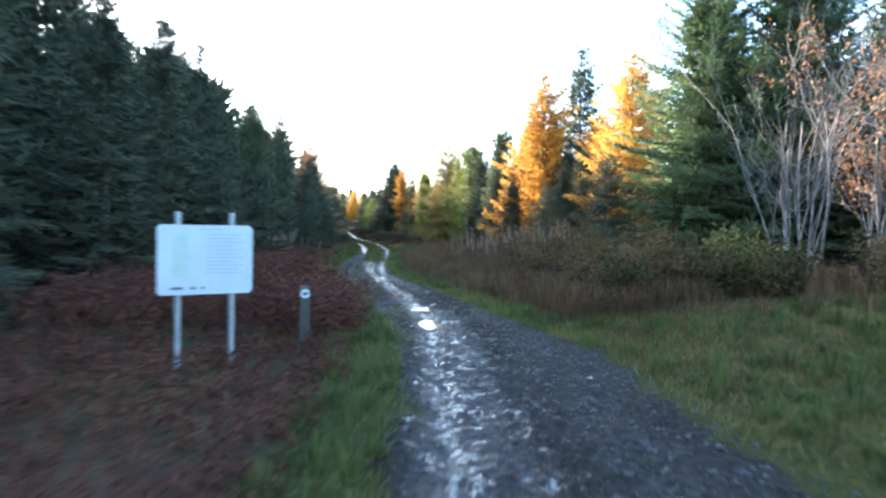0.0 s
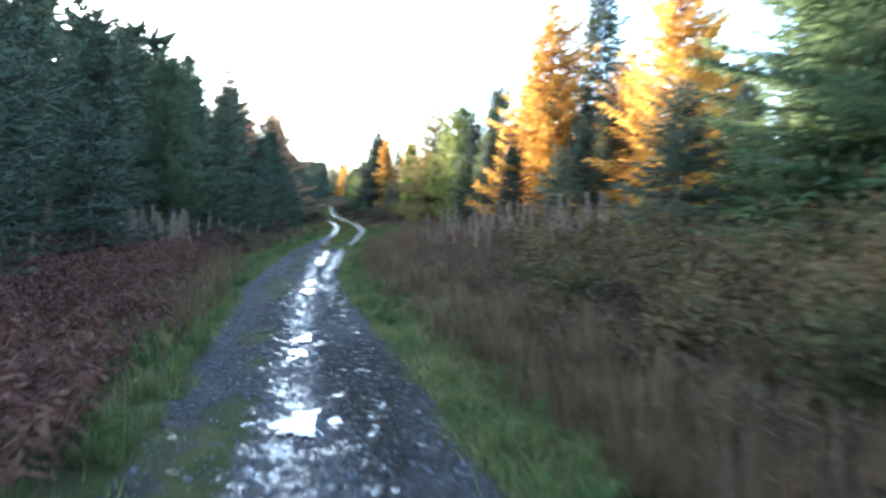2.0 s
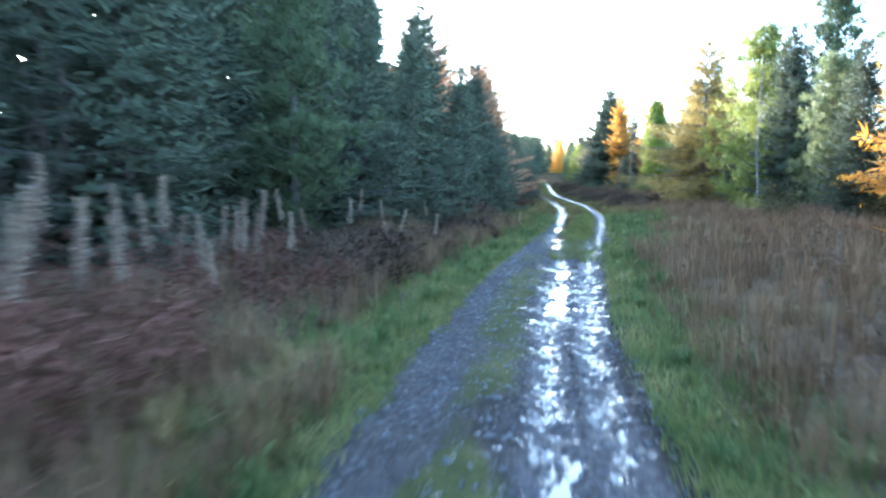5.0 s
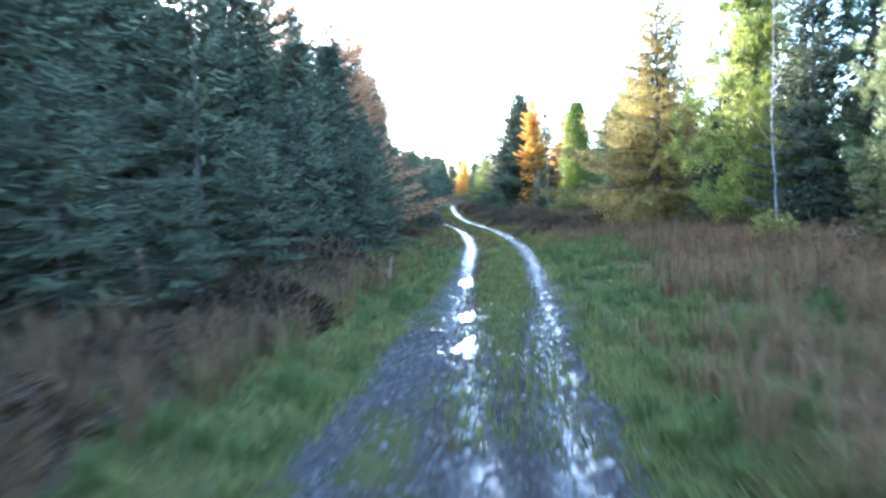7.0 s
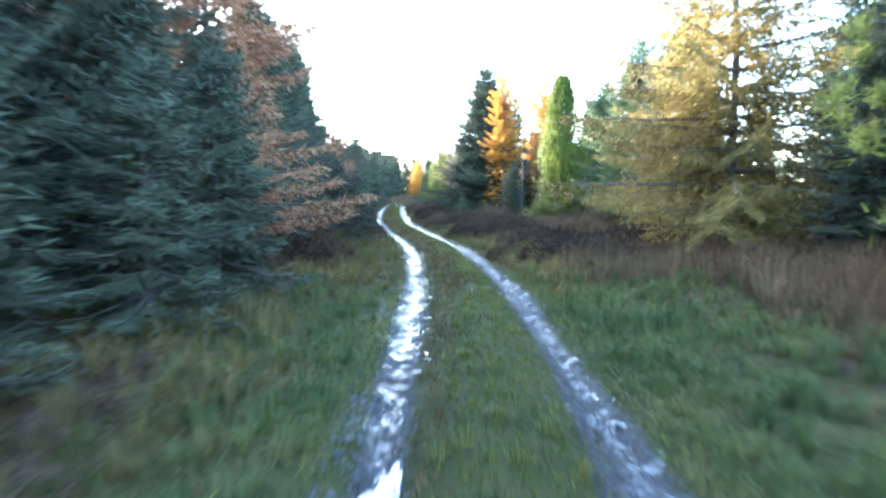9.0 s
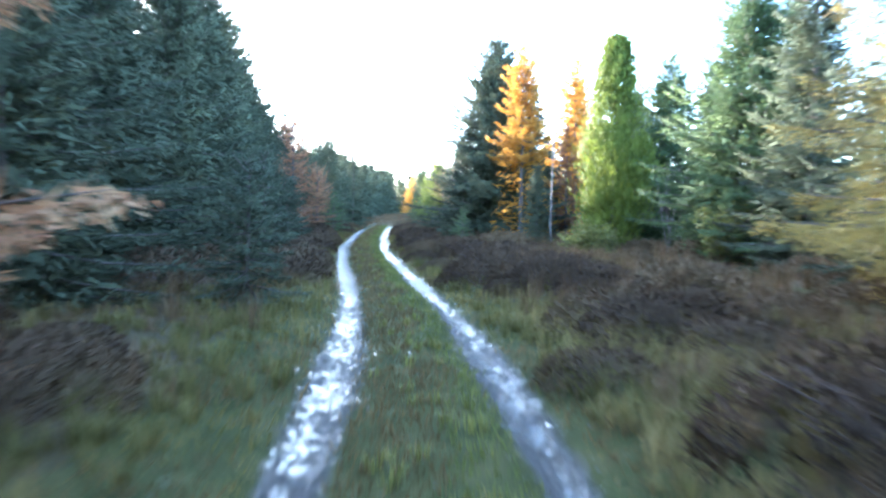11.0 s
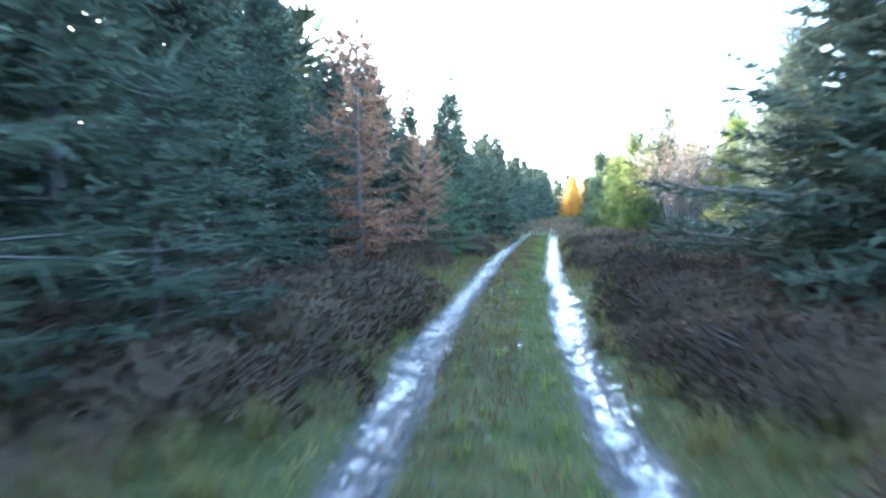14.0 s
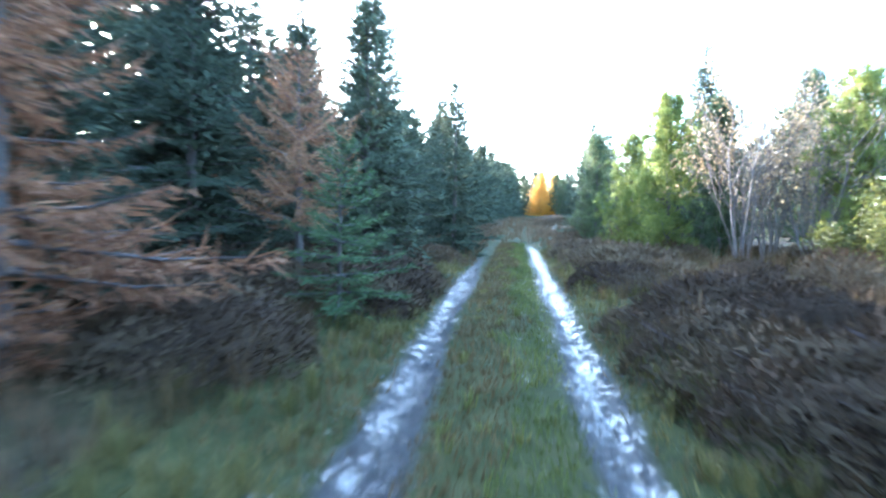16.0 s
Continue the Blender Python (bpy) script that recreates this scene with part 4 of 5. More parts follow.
# unseen spruces added round the junction behind, to cut down its sky light
for x, y, h in ((-7.0, -2.5, 6.5), (-7.4, -6.5, 6.8), (-7.0, -10.5, 7.0), (-6.5, -15.0, 7.2), (-3.0, -19.0, 7.4), (1.0, -20.5, 7.2), (5.0, -20.0, 7.4), (9.0, -17.5, 7.4), (11.0, -13.0, 7.6), (11.5, -8.5, 7.6), (12.0, -3.5, 7.6), (12.0, 1.5, 7.6), (11.6, 5.6, 7.4),
                (-10.0, -4.0, 7.4), (-10.5, -9.0, 7.6), (-10.0, -14.0, 7.6), (14.5, 3.5, 8.0), (14.5, -6.0, 8.0)):
    plant("spruce_rear", x, y, h, group="spruces round the junction")


# ---- bare and withered broadleaf trees ----
def limb(p, d, length, r, depth, rng, out, tips, spread=0.5, rise=0.12, kids=(2, 4)):
    n = 4
    pts, q, e = [p], p, d / np.linalg.norm(d)
    for _ in range(n):
        e = e + rng.normal(size=3) * (0.10 if depth < 2 or spread > 0.3 else 0.02) + np.array([0, 0, rise])
        e = e / np.linalg.norm(e)
        q = q + e * length / n
        pts.append(q)
    out.append(tube(pts, np.linspace(r, r * 0.5, n + 1), 5 if r > 0.012 else 3))
    if depth == 0:
        tips.extend(pts[1:])
        return
    for _ in range(rng.integers(*kids) + 1):
        k = rng.integers(1, n + 1)
        dd = e + rng.normal(size=3) * spread
        limb(pts[k], dd, length * rng.uniform(0.45, 0.75), r * 0.5, depth - 1, rng, out, tips, spread, rise, kids)


def broadleaf(name, label, category, x, y, h, stems, seed, bark, leaf=None, per_tip=0, spread=0.45, fan=0.42, r=0.035, group="", depth=2, base_r=0.12, leafz=(0, 99)):
    rng = np.random.default_rng(seed)
    ob = thing(name, label, category, group, (x, y, float(land(x, y)) - 0.05))
    tips, rest = [], []
    for i in range(stems):
        a = 6.283 * i / stems + rng.normal() * 0.4
        out = []
        f = fan * rng.uniform(0.15, 1.0) if stems > 1 else 0.03
        d = np.array([math.cos(a) * f, math.sin(a) * f, 1.0])
        limb(np.array([math.cos(a) * base_r, math.sin(a) * base_r, 0.0]), d, h * rng.uniform(0.5, 0.68), r * rng.uniform(0.6, 1.15), depth, rng, out, tips, spread)
        if category != "tree":
            part("stem", np_mesh("stem", *joined(out), bark, True), bark, ob)
            continue
        trunk = part("stem" if stems > 1 else "trunk", np_mesh("trunk", *out[0], bark, True), bark, ob)
        for piece in out[1:]:
            part("branch", np_mesh("branch", *piece, bark, True), bark, trunk)
    if leaf:
        t = np.array(tips)
        t = t[(t[:, 2] > leafz[0]) & (t[:, 2] < leafz[1])]
        P = np.repeat(t, per_tip, 0) + rng.normal(size=(len(t) * per_tip, 3)) * 0.10
        v = blades(P, rng.normal(size=P.shape) + np.array([0, 0, -0.3]), rng.uniform(0.05, 0.10, len(P)), rng.uniform(0.03, 0.055, len(P)), rng)
        part("crown", np_mesh("crown", v, quads(len(v) // 4), leaf), leaf, ob)
    return ob


broadleaf("bare_sallow", "leafless many-stemmed pale grey shrub tree", "tree", 6.1, 11.4, 4.9, 9, 4, M_BIRCH, fan=0.46, r=0.028, depth=3, spread=0.5)
broadleaf("withered_beech", "small tree holding withered orange-brown leaves", "tree", 8.1, 12.4, 5.6, 5, 8, M_BIRCH, M_BROWNLEAF, 7, fan=0.32, r=0.03, depth=2, spread=0.6)
broadleaf("bare_sallow", "leafless many-stemmed pale grey shrub tree", "tree", 7.2, 10.9, 4.4, 6, 9, M_BIRCH, M_BROWNLEAF, 2, fan=0.35, r=0.022)


def slim_birch(x, y, h, r, seed):
    """One straight trunk with short thin branches on its upper half."""
    rng = np.random.default_rng(seed)
    ob = thing("slim_birch", "slim bare birch with a straight pale trunk", "tree", "", (x, y, float(land(x, y)) - 0.05))
    s = np.linspace(0, 1, 9)
    pts = np.stack([np.cumsum(rng.normal(size=9)) * 0.018, np.cumsum(rng.normal(size=9)) * 0.018, s * h], -1)
    trunk = part("trunk", np_mesh("trunk", *tube(pts, r * (1 - 0.85 * s), 8), M_BIRCH, True), None, ob)
    for f in np.linspace(0.35, 0.97, 16):
        p = np.array([np.interp(f, s, pts[:, a]) for a in range(3)])
        az, L = rng.uniform(0, 6.283), h * 0.17 * (1.15 - f) * rng.uniform(0.6, 1.3)
        q = np.linspace(0, 1, 4)[:, None]
        way = np.array([math.cos(az) * 0.6, math.sin(az) * 0.6, 0.9])
        part("branch", np_mesh("branch", *tube(p + q * way * L + q**2 * np.array([0, 0, 0.25 * L]), np.linspace(r * 0.28, 0.003, 4), 4), M_BIRCH, True), None, trunk)


slim_birch(-3.75, 72.0, 6.0, 0.024, 13)
slim_birch(1.55, 44.8, 5.5, 0.03, 14)
broadleaf("birch_sapling", "bare young birch with three pale stems", "tree", -0.7, 68.2, 2.7, 3, 15, M_BIRCH, fan=0.2, r=0.025, depth=2)
for x, y, h, s in ((-8.9, 95.4, 4.4, 31), (-8.2, 96.0, 4.7, 32), (-8.4, 98.0, 5.0, 33), (-7.5, 95.2, 4.6, 34), (-7.0, 96.6, 4.5, 35)):
    broadleaf("bare_birch_clump", "clump of leafless grey-brown birch stems on the heath", "tree", x, y, h, 9, s, M_TANBARK, M_TANLEAF, 4, fan=0.2, r=0.03, group="birch clumps on the heath")
for x, y, h, s in ((-9.6, 25.4, 3.4, 41), (-10.2, 28.6, 3.0, 42)):
    broadleaf("bare_shrub", "leafless brown shrub under the spruces", "shrub", x, y, h, 8, s, M_STEM, fan=0.6, r=0.02)
for x, y, h, s in ((-6.6, 92.6, 1.7, 53), (-7.3, 93.6, 1.2, 58), (-3.1, 69.3, 0.9, 61), (-2.5, 68.9, 0.8, 62), (-7.0, 91.2, 1.2, 59), (4.9, 10.9, 0.9, 54), (5.3, 22.0, 1.25, 55), (1.2, 43.6, 0.6, 56), (-0.1, 66.0, 1.2, 57)):
    broadleaf("green_shrub", "low shrub with small yellow-green leaves", "shrub", x, y, h, 9, s, M_STEM, M_GREENLEAF, 5, fan=0.7, r=0.012, group="low green shrubs")

for k, (x, y, h) in enumerate(((2.7, 12.8, 0.7), (3.3, 13.5, 0.9), (2.3, 15.2, 0.55), (2.1, 17.4, 0.5), (3.1, 11.3, 0.75), (2.6, 19.8, 0.6), (4.0, 12.8, 1.0), (4.3, 10.6, 0.8), (5.0, 9.8, 0.7), (6.4, 9.4, 0.9), (3.7, 12.2, 0.9), (4.4, 14.4, 1.2), (3.1, 14.6, 0.8), (3.6, 16.4, 1.2), (2.6, 17.6, 0.9), (3.2, 19.4, 0.7), (5.6, 20.6, 0.6), (2.4, 22.0, 0.8), (7.6, 9.0, 1.0), (4.8, 24.4, 1.1), (3.4, 26.6, 1.0), (2.2, 31.0, 0.9), (1.4, 39.0, 0.9), (3.4, 37.6, 1.1))):
    broadleaf("bramble_bush", "tangled bramble bush with dull brown-green leaves", "bush", x, y, h, 8, 60 + k, M_STEM, M_BRAMBLE, 4, fan=0.9, r=0.010, group="brambles on the bank")


# ---- undergrowth ----
def scatter(n, y0, y1, side, rng, u0, u1, power=1.0):
    """Places beside the track: side -1 left, 1 right; u: metres out from the edge of the ruts or gravel."""
    y = rng.uniform(y0, y1, n)
    u = u0 + (u1 - u0) * rng.uniform(0, 1, n) ** power
    l, r, gl, gr = lane(0 * y, y)
    left, right = np.where(y < 43, np.minimum(gl, l - 0.25), l - 0.25), np.where(y < 43, np.maximum(gr, r + 0.25), r + 0.25)
    x = np.where(np.asarray(side) < 0, left - u, right + u)
    return x, y


def grass(name, label, places, hmin, hmax, width, mat, rng, lean=0.35, per=1):
    x, y = places
    x, y = np.repeat(x, per) + rng.normal(size=len(x) * per) * 0.05, np.repeat(y, per) + rng.normal(size=len(y) * per) * 0.05
    n = len(x)
    z = land(x, y) - 0.015
    h = rng.uniform(hmin, hmax, n) * (0.6 + 0.8 * fbm(x * 0.8, y * 0.8, 31))
    a = rng.uniform(0, 6.283, n)
    sway = np.stack([fbm(x * 0.5, y * 0.5, 71) - 0.5, fbm(x * 0.5, y * 0.5, 72) - 0.5], -1) * 1.6
    b = (rng.normal(size=(n, 2)) * 0.62 + sway) * lean * h[:, None]
    p = np.stack([x, y, z], -1)
    s = np.stack([np.cos(a), np.sin(a), 0 * a], -1) * (width * rng.uniform(0.7, 1.4, n))[:, None]
    midp = p + np.concatenate([b * 0.56, h[:, None] * 0.62], 1)
    tipp = p + np.concatenate([b, h[:, None]], 1)
    v = np.stack([p - s / 2, p + s / 2, midp + s * 0.3, tipp], 1).reshape(-1, 3)
    tagged(new(name, np_mesh(name, v, quads(n), mat)), label, "grass", kind="stuff")


def both(a, b):
    return np.concatenate([a[0], b[0]]), np.concatenate([a[1], b[1]])


def tussocks(name, label, places, hmin, hmax, width, mat, rng, per=26, lean=0.75, root=0.07):
    """Clumps of grass whose blades arch outwards from one root."""
    cx, cy = places
    m = len(cx)
    hh = rng.uniform(hmin, hmax, m) * (0.65 + 0.7 * fbm(cx * 0.7, cy * 0.7, 33))
    x, y, h = np.repeat(cx, per), np.repeat(cy, per), np.repeat(hh, per) * rng.uniform(0.55, 1.1, m * per)
    n = m * per
    a, q = rng.uniform(0, 6.283, n), rng.uniform(0.05, 1.0, n) * lean
    d = np.stack([np.cos(a), np.sin(a)], -1)
    off = np.sqrt(rng.uniform(0, 1, n)) * root * (0.6 + np.repeat(hh, per) * 1.5)
    x, y = x + d[:, 0] * off, y + d[:, 1] * off
    p = np.stack([x, y, land(x, y) - 0.02], -1)
    side = np.stack([-d[:, 1], d[:, 0], 0 * a], -1) * (width * rng.uniform(0.6, 1.4, n))[:, None]
    midp = p + np.concatenate([d * (0.38 * q * h)[:, None], (h * 0.74)[:, None]], 1)
    tipp = p + np.concatenate([d * (q * h)[:, None], (h * (1.0 - 0.55 * q**1.5))[:, None]], 1)
    v = np.stack([p - side / 2, p + side / 2, midp + side * 0.38, midp - side * 0.38, tipp - side * 0.08, tipp + side * 0.08], 1).reshape(-1, 3)
    f = (np.array([[0, 1, 2, 3], [3, 2, 5, 4]])[None] + (np.arange(n) * 6)[:, None, None]).reshape(-1, 4)
    tagged(new(name, np_mesh(name, v, f, mat)), label, "grass", kind="stuff")


def gather(*lots):
    return tuple(np.concatenate([q[k] for q in lots]) for k in (0, 1))


def patchy(places, seed, scale, least):
    """Keeps the places where a slow noise is high: growth in patches."""
    keep = fbm(places[0] * scale, places[1] * scale, seed) > least
    return places[0][keep], places[1][keep]


rng = np.random.default_rng(5)
# green: a narrow strip beside the gravel, wider on the lawn at the junction and round the bend
pl = gather(scatter(4500, 1, 9, -1, rng, 0.0, 0.8, 1.3), patchy(scatter(9000, 8.5, 24, -1, rng, 0.0, 0.65, 1.3), 52, 0.5, 0.42), scatter(11000, 22, 37, -1, rng, 0.0, 1.1, 1.3), patchy(scatter(9000, 34, 51, -1, rng, 0.0, 1.6, 1.3), 53, 0.6, 0.42))
pl = gather(pl, patchy(scatter(22000, 1, 10.2, 1, rng, 0.0, 6.5), 54, 0.75, 0.54), scatter(11000, 8, 24, 1, rng, 0.0, 0.8, 1.5), scatter(12000, 22, 37, 1, rng, 0.0, 1.2, 1.3), patchy(scatter(24000, 34, 52, 1, rng, 0.0, 2.7, 1.2), 55, 0.5, 0.36))
grass("verge_grass", "short green grass on the verges of the track", pl, 0.04, 0.13, 0.016, M_GRASS, rng, 0.6)
pl = gather(patchy(scatter(12000, 1, 10.4, 1, rng, 0.2, 7.0), 56, 0.8, 0.47), scatter(7000, 8, 36, 1, rng, 0.45, 1.8, 1.2), scatter(6000, 7, 24, -1, rng, 0.35, 1.6), scatter(5000, 24, 44, -1, rng, 0.8, 3.0), scatter(9000, 35, 53, 1, rng, 1.2, 4.4))
grass("brown_verge_grass", "withered brown grass at the outer edge of the verges", pl, 0.05, 0.16, 0.015, M_BROWNGRASS, rng, 0.6)
pl = gather(scatter(18000, 50, 105, -1, rng, 0.0, 1.6, 1.2), scatter(12000, 38, 60, -1, rng, 0.5, 4.2), scatter(16000, 50, 105, 1, rng, 0.0, 1.3, 1.2), scatter(12000, 51, 98, 1, rng, 1.0, 4.6))
grass("lawn_grass", "short olive-green turf at the junction of the track", scatter(26000, 1, 10.2, 1, rng, 0.1, 7.0), 0.03, 0.09, 0.016, M_HEATHGRASS, rng, 0.7)
mix = fbm(pl[0] * 0.8, pl[1] * 0.8, 58) > 0.5
grass("withered_heath_grass", "withered brown grass beside the ruts on the heath", (pl[0][mix], pl[1][mix]), 0.04, 0.15, 0.015, M_BROWNGRASS, rng, 0.6)
pl = (pl[0][~mix], pl[1][~mix])
grass("heath_grass", "short olive and straw grass beside the ruts on the heath", pl, 0.04, 0.13, 0.017, M_HEATHGRASS, rng, 0.6)
y = rng.uniform(33, 110, 44000)
x = track_mid(y) + rng.uniform(-0.56, 0.56, 44000)
keep = fbm(x * 1.4, y * 0.5, 77) > 0.55 - np.clip((y - 33) / 14, 0, 0.32)
drift = (x - track_mid(y)) + (fbm(x * 2, y * 0.7, 41) - 0.5) * 0.9 + np.interp(y, [33, 44, 50, 56], [0.5, 0.4, 0.0, -0.14])
left, right = keep & (drift < 0), keep & (drift >= 0)
grass("centre_grass", "mossy green grass on the strip between the wheel ruts", (x[right], y[right]), 0.03, 0.10, 0.016, M_MIDGRASS, rng, 0.6)
grass("brown_centre_grass", "withered brown grass along the strip between the ruts", (x[left], y[left]), 0.03, 0.10, 0.016, M_BROWNGRASS, rng, 0.6)
y = rng.uniform(38, 104, 260)
x = track_mid(y) + rng.uniform(-0.42, 0.42, 260)
tussocks("centre_tufts", "small mossy tufts on the strip between the wheel ruts", (x, y), 0.08, 0.16, 0.010, M_MIDGRASS, rng, 22)
pl = gather(scatter(240, 3, 22, -1, rng, 0.05, 0.7), scatter(420, 22, 50, -1, rng, 0.1, 1.7), scatter(420, 2, 9, 1, rng, 0.3, 6.0), scatter(220, 9, 34, 1, rng, 0.1, 1.1), scatter(640, 33, 52, 1, rng, 0.15, 2.7))
tussocks("heather_grass", "withered grass tussocks among the heather", gather(scatter(760, 52, 98, 1, rng, 0.8, 5.6), scatter(380, 58, 104, -1, rng, 0.9, 3.6)), 0.25, 0.48, 0.009, M_BROWNGRASS, rng, 26, 0.6, 0.1)
tussocks("grass_tufts", "longer green and yellow grass tufts on the verges", pl, 0.13, 0.30, 0.011, M_GRASS, rng, 30)
pl = gather(scatter(600, 50, 105, -1, rng, 0.15, 1.9), scatter(700, 36, 60, -1, rng, 0.7, 4.4), scatter(1200, 49, 105, 1, rng, 0.1, 2.2), scatter(360, 49, 60, 1, rng, 0.2, 4.0))
tussocks("straw_tufts", "straw-coloured grass tufts at the foot of the heather", pl, 0.12, 0.32, 0.010, M_HEATHGRASS, rng, 26)
pl = gather(scatter(4600, 14, 55, 1, rng, 0.6, 8.0, 0.9), scatter(700, 18, 41, -1, rng, 0.9, 3.6), scatter(420, 56, 105, 1, rng, 0.7, 5.5), scatter(420, 50, 84, 1, rng, 4.0, 10.0), scatter(260, 54, 105, -1, rng, 0.9, 3.4),
            scatter(900, 10.0, 16, 1, rng, 0.7, 7.0), scatter(40, 6, 10, 1, rng, 2.5, 7.0), scatter(500, 104, 190, 1, rng, 0.3, 9.0), scatter(500, 104, 190, -1, rng, 0.3, 6.0), scatter(260, 96, 125, -1, rng, -0.1, 3.5), scatter(200, 96, 125, 1, rng, 0.0, 3.5), scatter(420, 109, 190, -1, rng, -3.4, 0.5), scatter(330, 15, 24, -1, rng, 0.25, 2.2))
l, r, gl, gr = lane(0 * pl[1], pl[1])
free = ~((pl[1] > 36) & (pl[1] < 51) & (pl[0] > r) & (pl[0] < r + 0.3 + 2.3 * vnoise(pl[0] * 0.3, pl[1] * 0.5, 8) + 0.9))
tussocks("dead_grass_tussocks", "straw-brown dead grass and rush tussocks", (pl[0][free], pl[1][free]), 0.22, 0.60, 0.0095, M_STRAW, rng, 26, 0.6, 0.10)
tussocks("pale_grass_tussocks", "pale straw-coloured grass tussocks beside the track", gather(scatter(330, 50.5, 59, 1, rng, 0.25, 2.2), scatter(150, 14, 24, -1, rng, 0.3, 1.9), scatter(160, 37, 47, -1, rng, 0.9, 2.6)), 0.16, 0.40, 0.010, M_HEATHGRASS, rng, 26)


def bracken(name, label, places, rng, mat, size=(0.45, 0.85), n=15):
    """Arching dead fronds with many narrow side leaflets."""
    x, y = places
    V = []
    s = np.linspace(0.2, 1, n)
    for px, py, pz in zip(x, y, land(x, y)):
        a, L = rng.uniform(0, 6.283), rng.uniform(*size)
        d = np.array([math.cos(a), math.sin(a)])
        out = L * rng.uniform(0.35, 0.75) * s**1.5
        zz = pz + L * (1.05 * s - rng.uniform(0.25, 0.60) * s**2.4)
        pos = np.stack([px + d[0] * out, py + d[1] * out, zz], -1)
        for sg in (-1, 1):
            dirs = np.stack([-d[1] * sg + d[0] * 0.4 + 0 * s, d[0] * sg + d[1] * 0.4 + 0 * s, -0.45 + 0 * s], -1) + rng.normal(size=(n, 3)) * 0.4
            V.append(blades(pos, dirs, (L * 0.24 * (1.15 - s) + 0.03) * rng.uniform(0.6, 1.2, n), rng.uniform(0.012, 0.028, n), rng, 0.4))
        V.append(blades(np.array([[px, py, pz]]), np.array([[d[0] * 0.35, d[1] * 0.35, 1.0]]), np.array([L * 0.6]), np.array([0.010]), rng))
    V = np.concatenate(V)
    tagged(new(name, np_mesh(name, V, quads(len(V) // 4), mat)), label, "undergrowth", kind="stuff")


def away(places, x0, x1, y0, y1):
    """Leaves out the places inside a plot."""
    x, y = places
    keep = ~((x > x0) & (x < x1) & (y > y0) & (y < y1))
    return x[keep], y[keep]


rng = np.random.default_rng(6)
pl = both(both(scatter(1500, 7.5, 15.5, -1, rng, 0.45, 4.6), scatter(1300, 15, 23, -1, rng, 1.1, 4.6)), scatter(160, 22, 30, -1, rng, 1.4, 4.0))
pl = tuple(q[fbm(pl[0] * 0.7, pl[1] * 0.7, 91) > 0.36] for q in pl)
bracken("bracken", "collapsed red-brown dead bracken beside the track", away(pl, -3.6, -0.5, 0, 6.9), rng, M_BRACKEN, (0.5, 1.05))
pl = both(scatter(1500, 13, 26, 1, rng, 1.7, 7.5), scatter(500, 24, 50, 1, rng, 2.4, 8.0))
bracken("edge_scrub", "low dark brown scrub at the foot of the spruces", scatter(1300, 23, 44, -1, rng, 1.1, 3.9), rng, M_HEATHER, (0.18, 0.42), 11)
bracken("brown_scrub", "tangled dark brown bramble and bracken scrub", pl, rng, M_HEATHER, (0.35, 0.8))
pl = both(scatter(900, 10.2, 14.5, 1, rng, 2.2, 8.0), scatter(320, 10.2, 15, 1, rng, 1.3, 3.4))
bracken("low_scrub", "low brown bramble scrub at the edge of the grass", pl, rng, M_HEATHER, (0.28, 0.62), 11)
pl = (rng.uniform(-5.0, -0.9, 1100), rng.uniform(3.0, 7.2, 1100))
bracken("trodden_bracken", "flattened dead bracken round the posts", pl, rng, M_BRACKEN, (0.18, 0.38), 9)


# willowherb: a dry stem with a pale plume of seed
def willowherb_meshes(seed):
    rng = np.random.default_rng(seed)
    h = 1.35
    pts = np.array([[0, 0, -0.05], [0.02, 0.01, h * 0.5], [0.05, 0.02, h]])
    stem = np_mesh("stem", *tube(pts, [0.008, 0.006, 0.003], 4), M_STEM)
    n = 420
    s = rng.uniform(0, 1, n)
    p = np.stack([0.03 + 0.02 * s, 0.01 + 0 * s, h * (0.55 + 0.45 * s)], -1) + rng.normal(size=(n, 3)) * np.array([0.022, 0.022, 0.02]) * (1.2 - s)[:, None]
    d = np.concatenate([rng.normal(size=(n, 2)), rng.uniform(0.2, 1.2, (n, 1))], 1)
    plume = blades(p, d, rng.uniform(0.03, 0.075, n), rng.uniform(0.008, 0.02, n), rng)
    q = np.stack([0.02 + 0 * s, 0 * s, h * (0.15 + 0.45 * s)], -1)[:40]
    leaves = blades(q, np.concatenate([rng.normal(size=(40, 2)), np.full((40, 1), -0.6)], 1), rng.uniform(0.06, 0.13, 40), np.full(40, 0.014), rng)
    return stem, np_mesh("plume", plume, quads(n), M_PLUME), np_mesh("leaves", leaves, quads(40), M_BRACKEN)


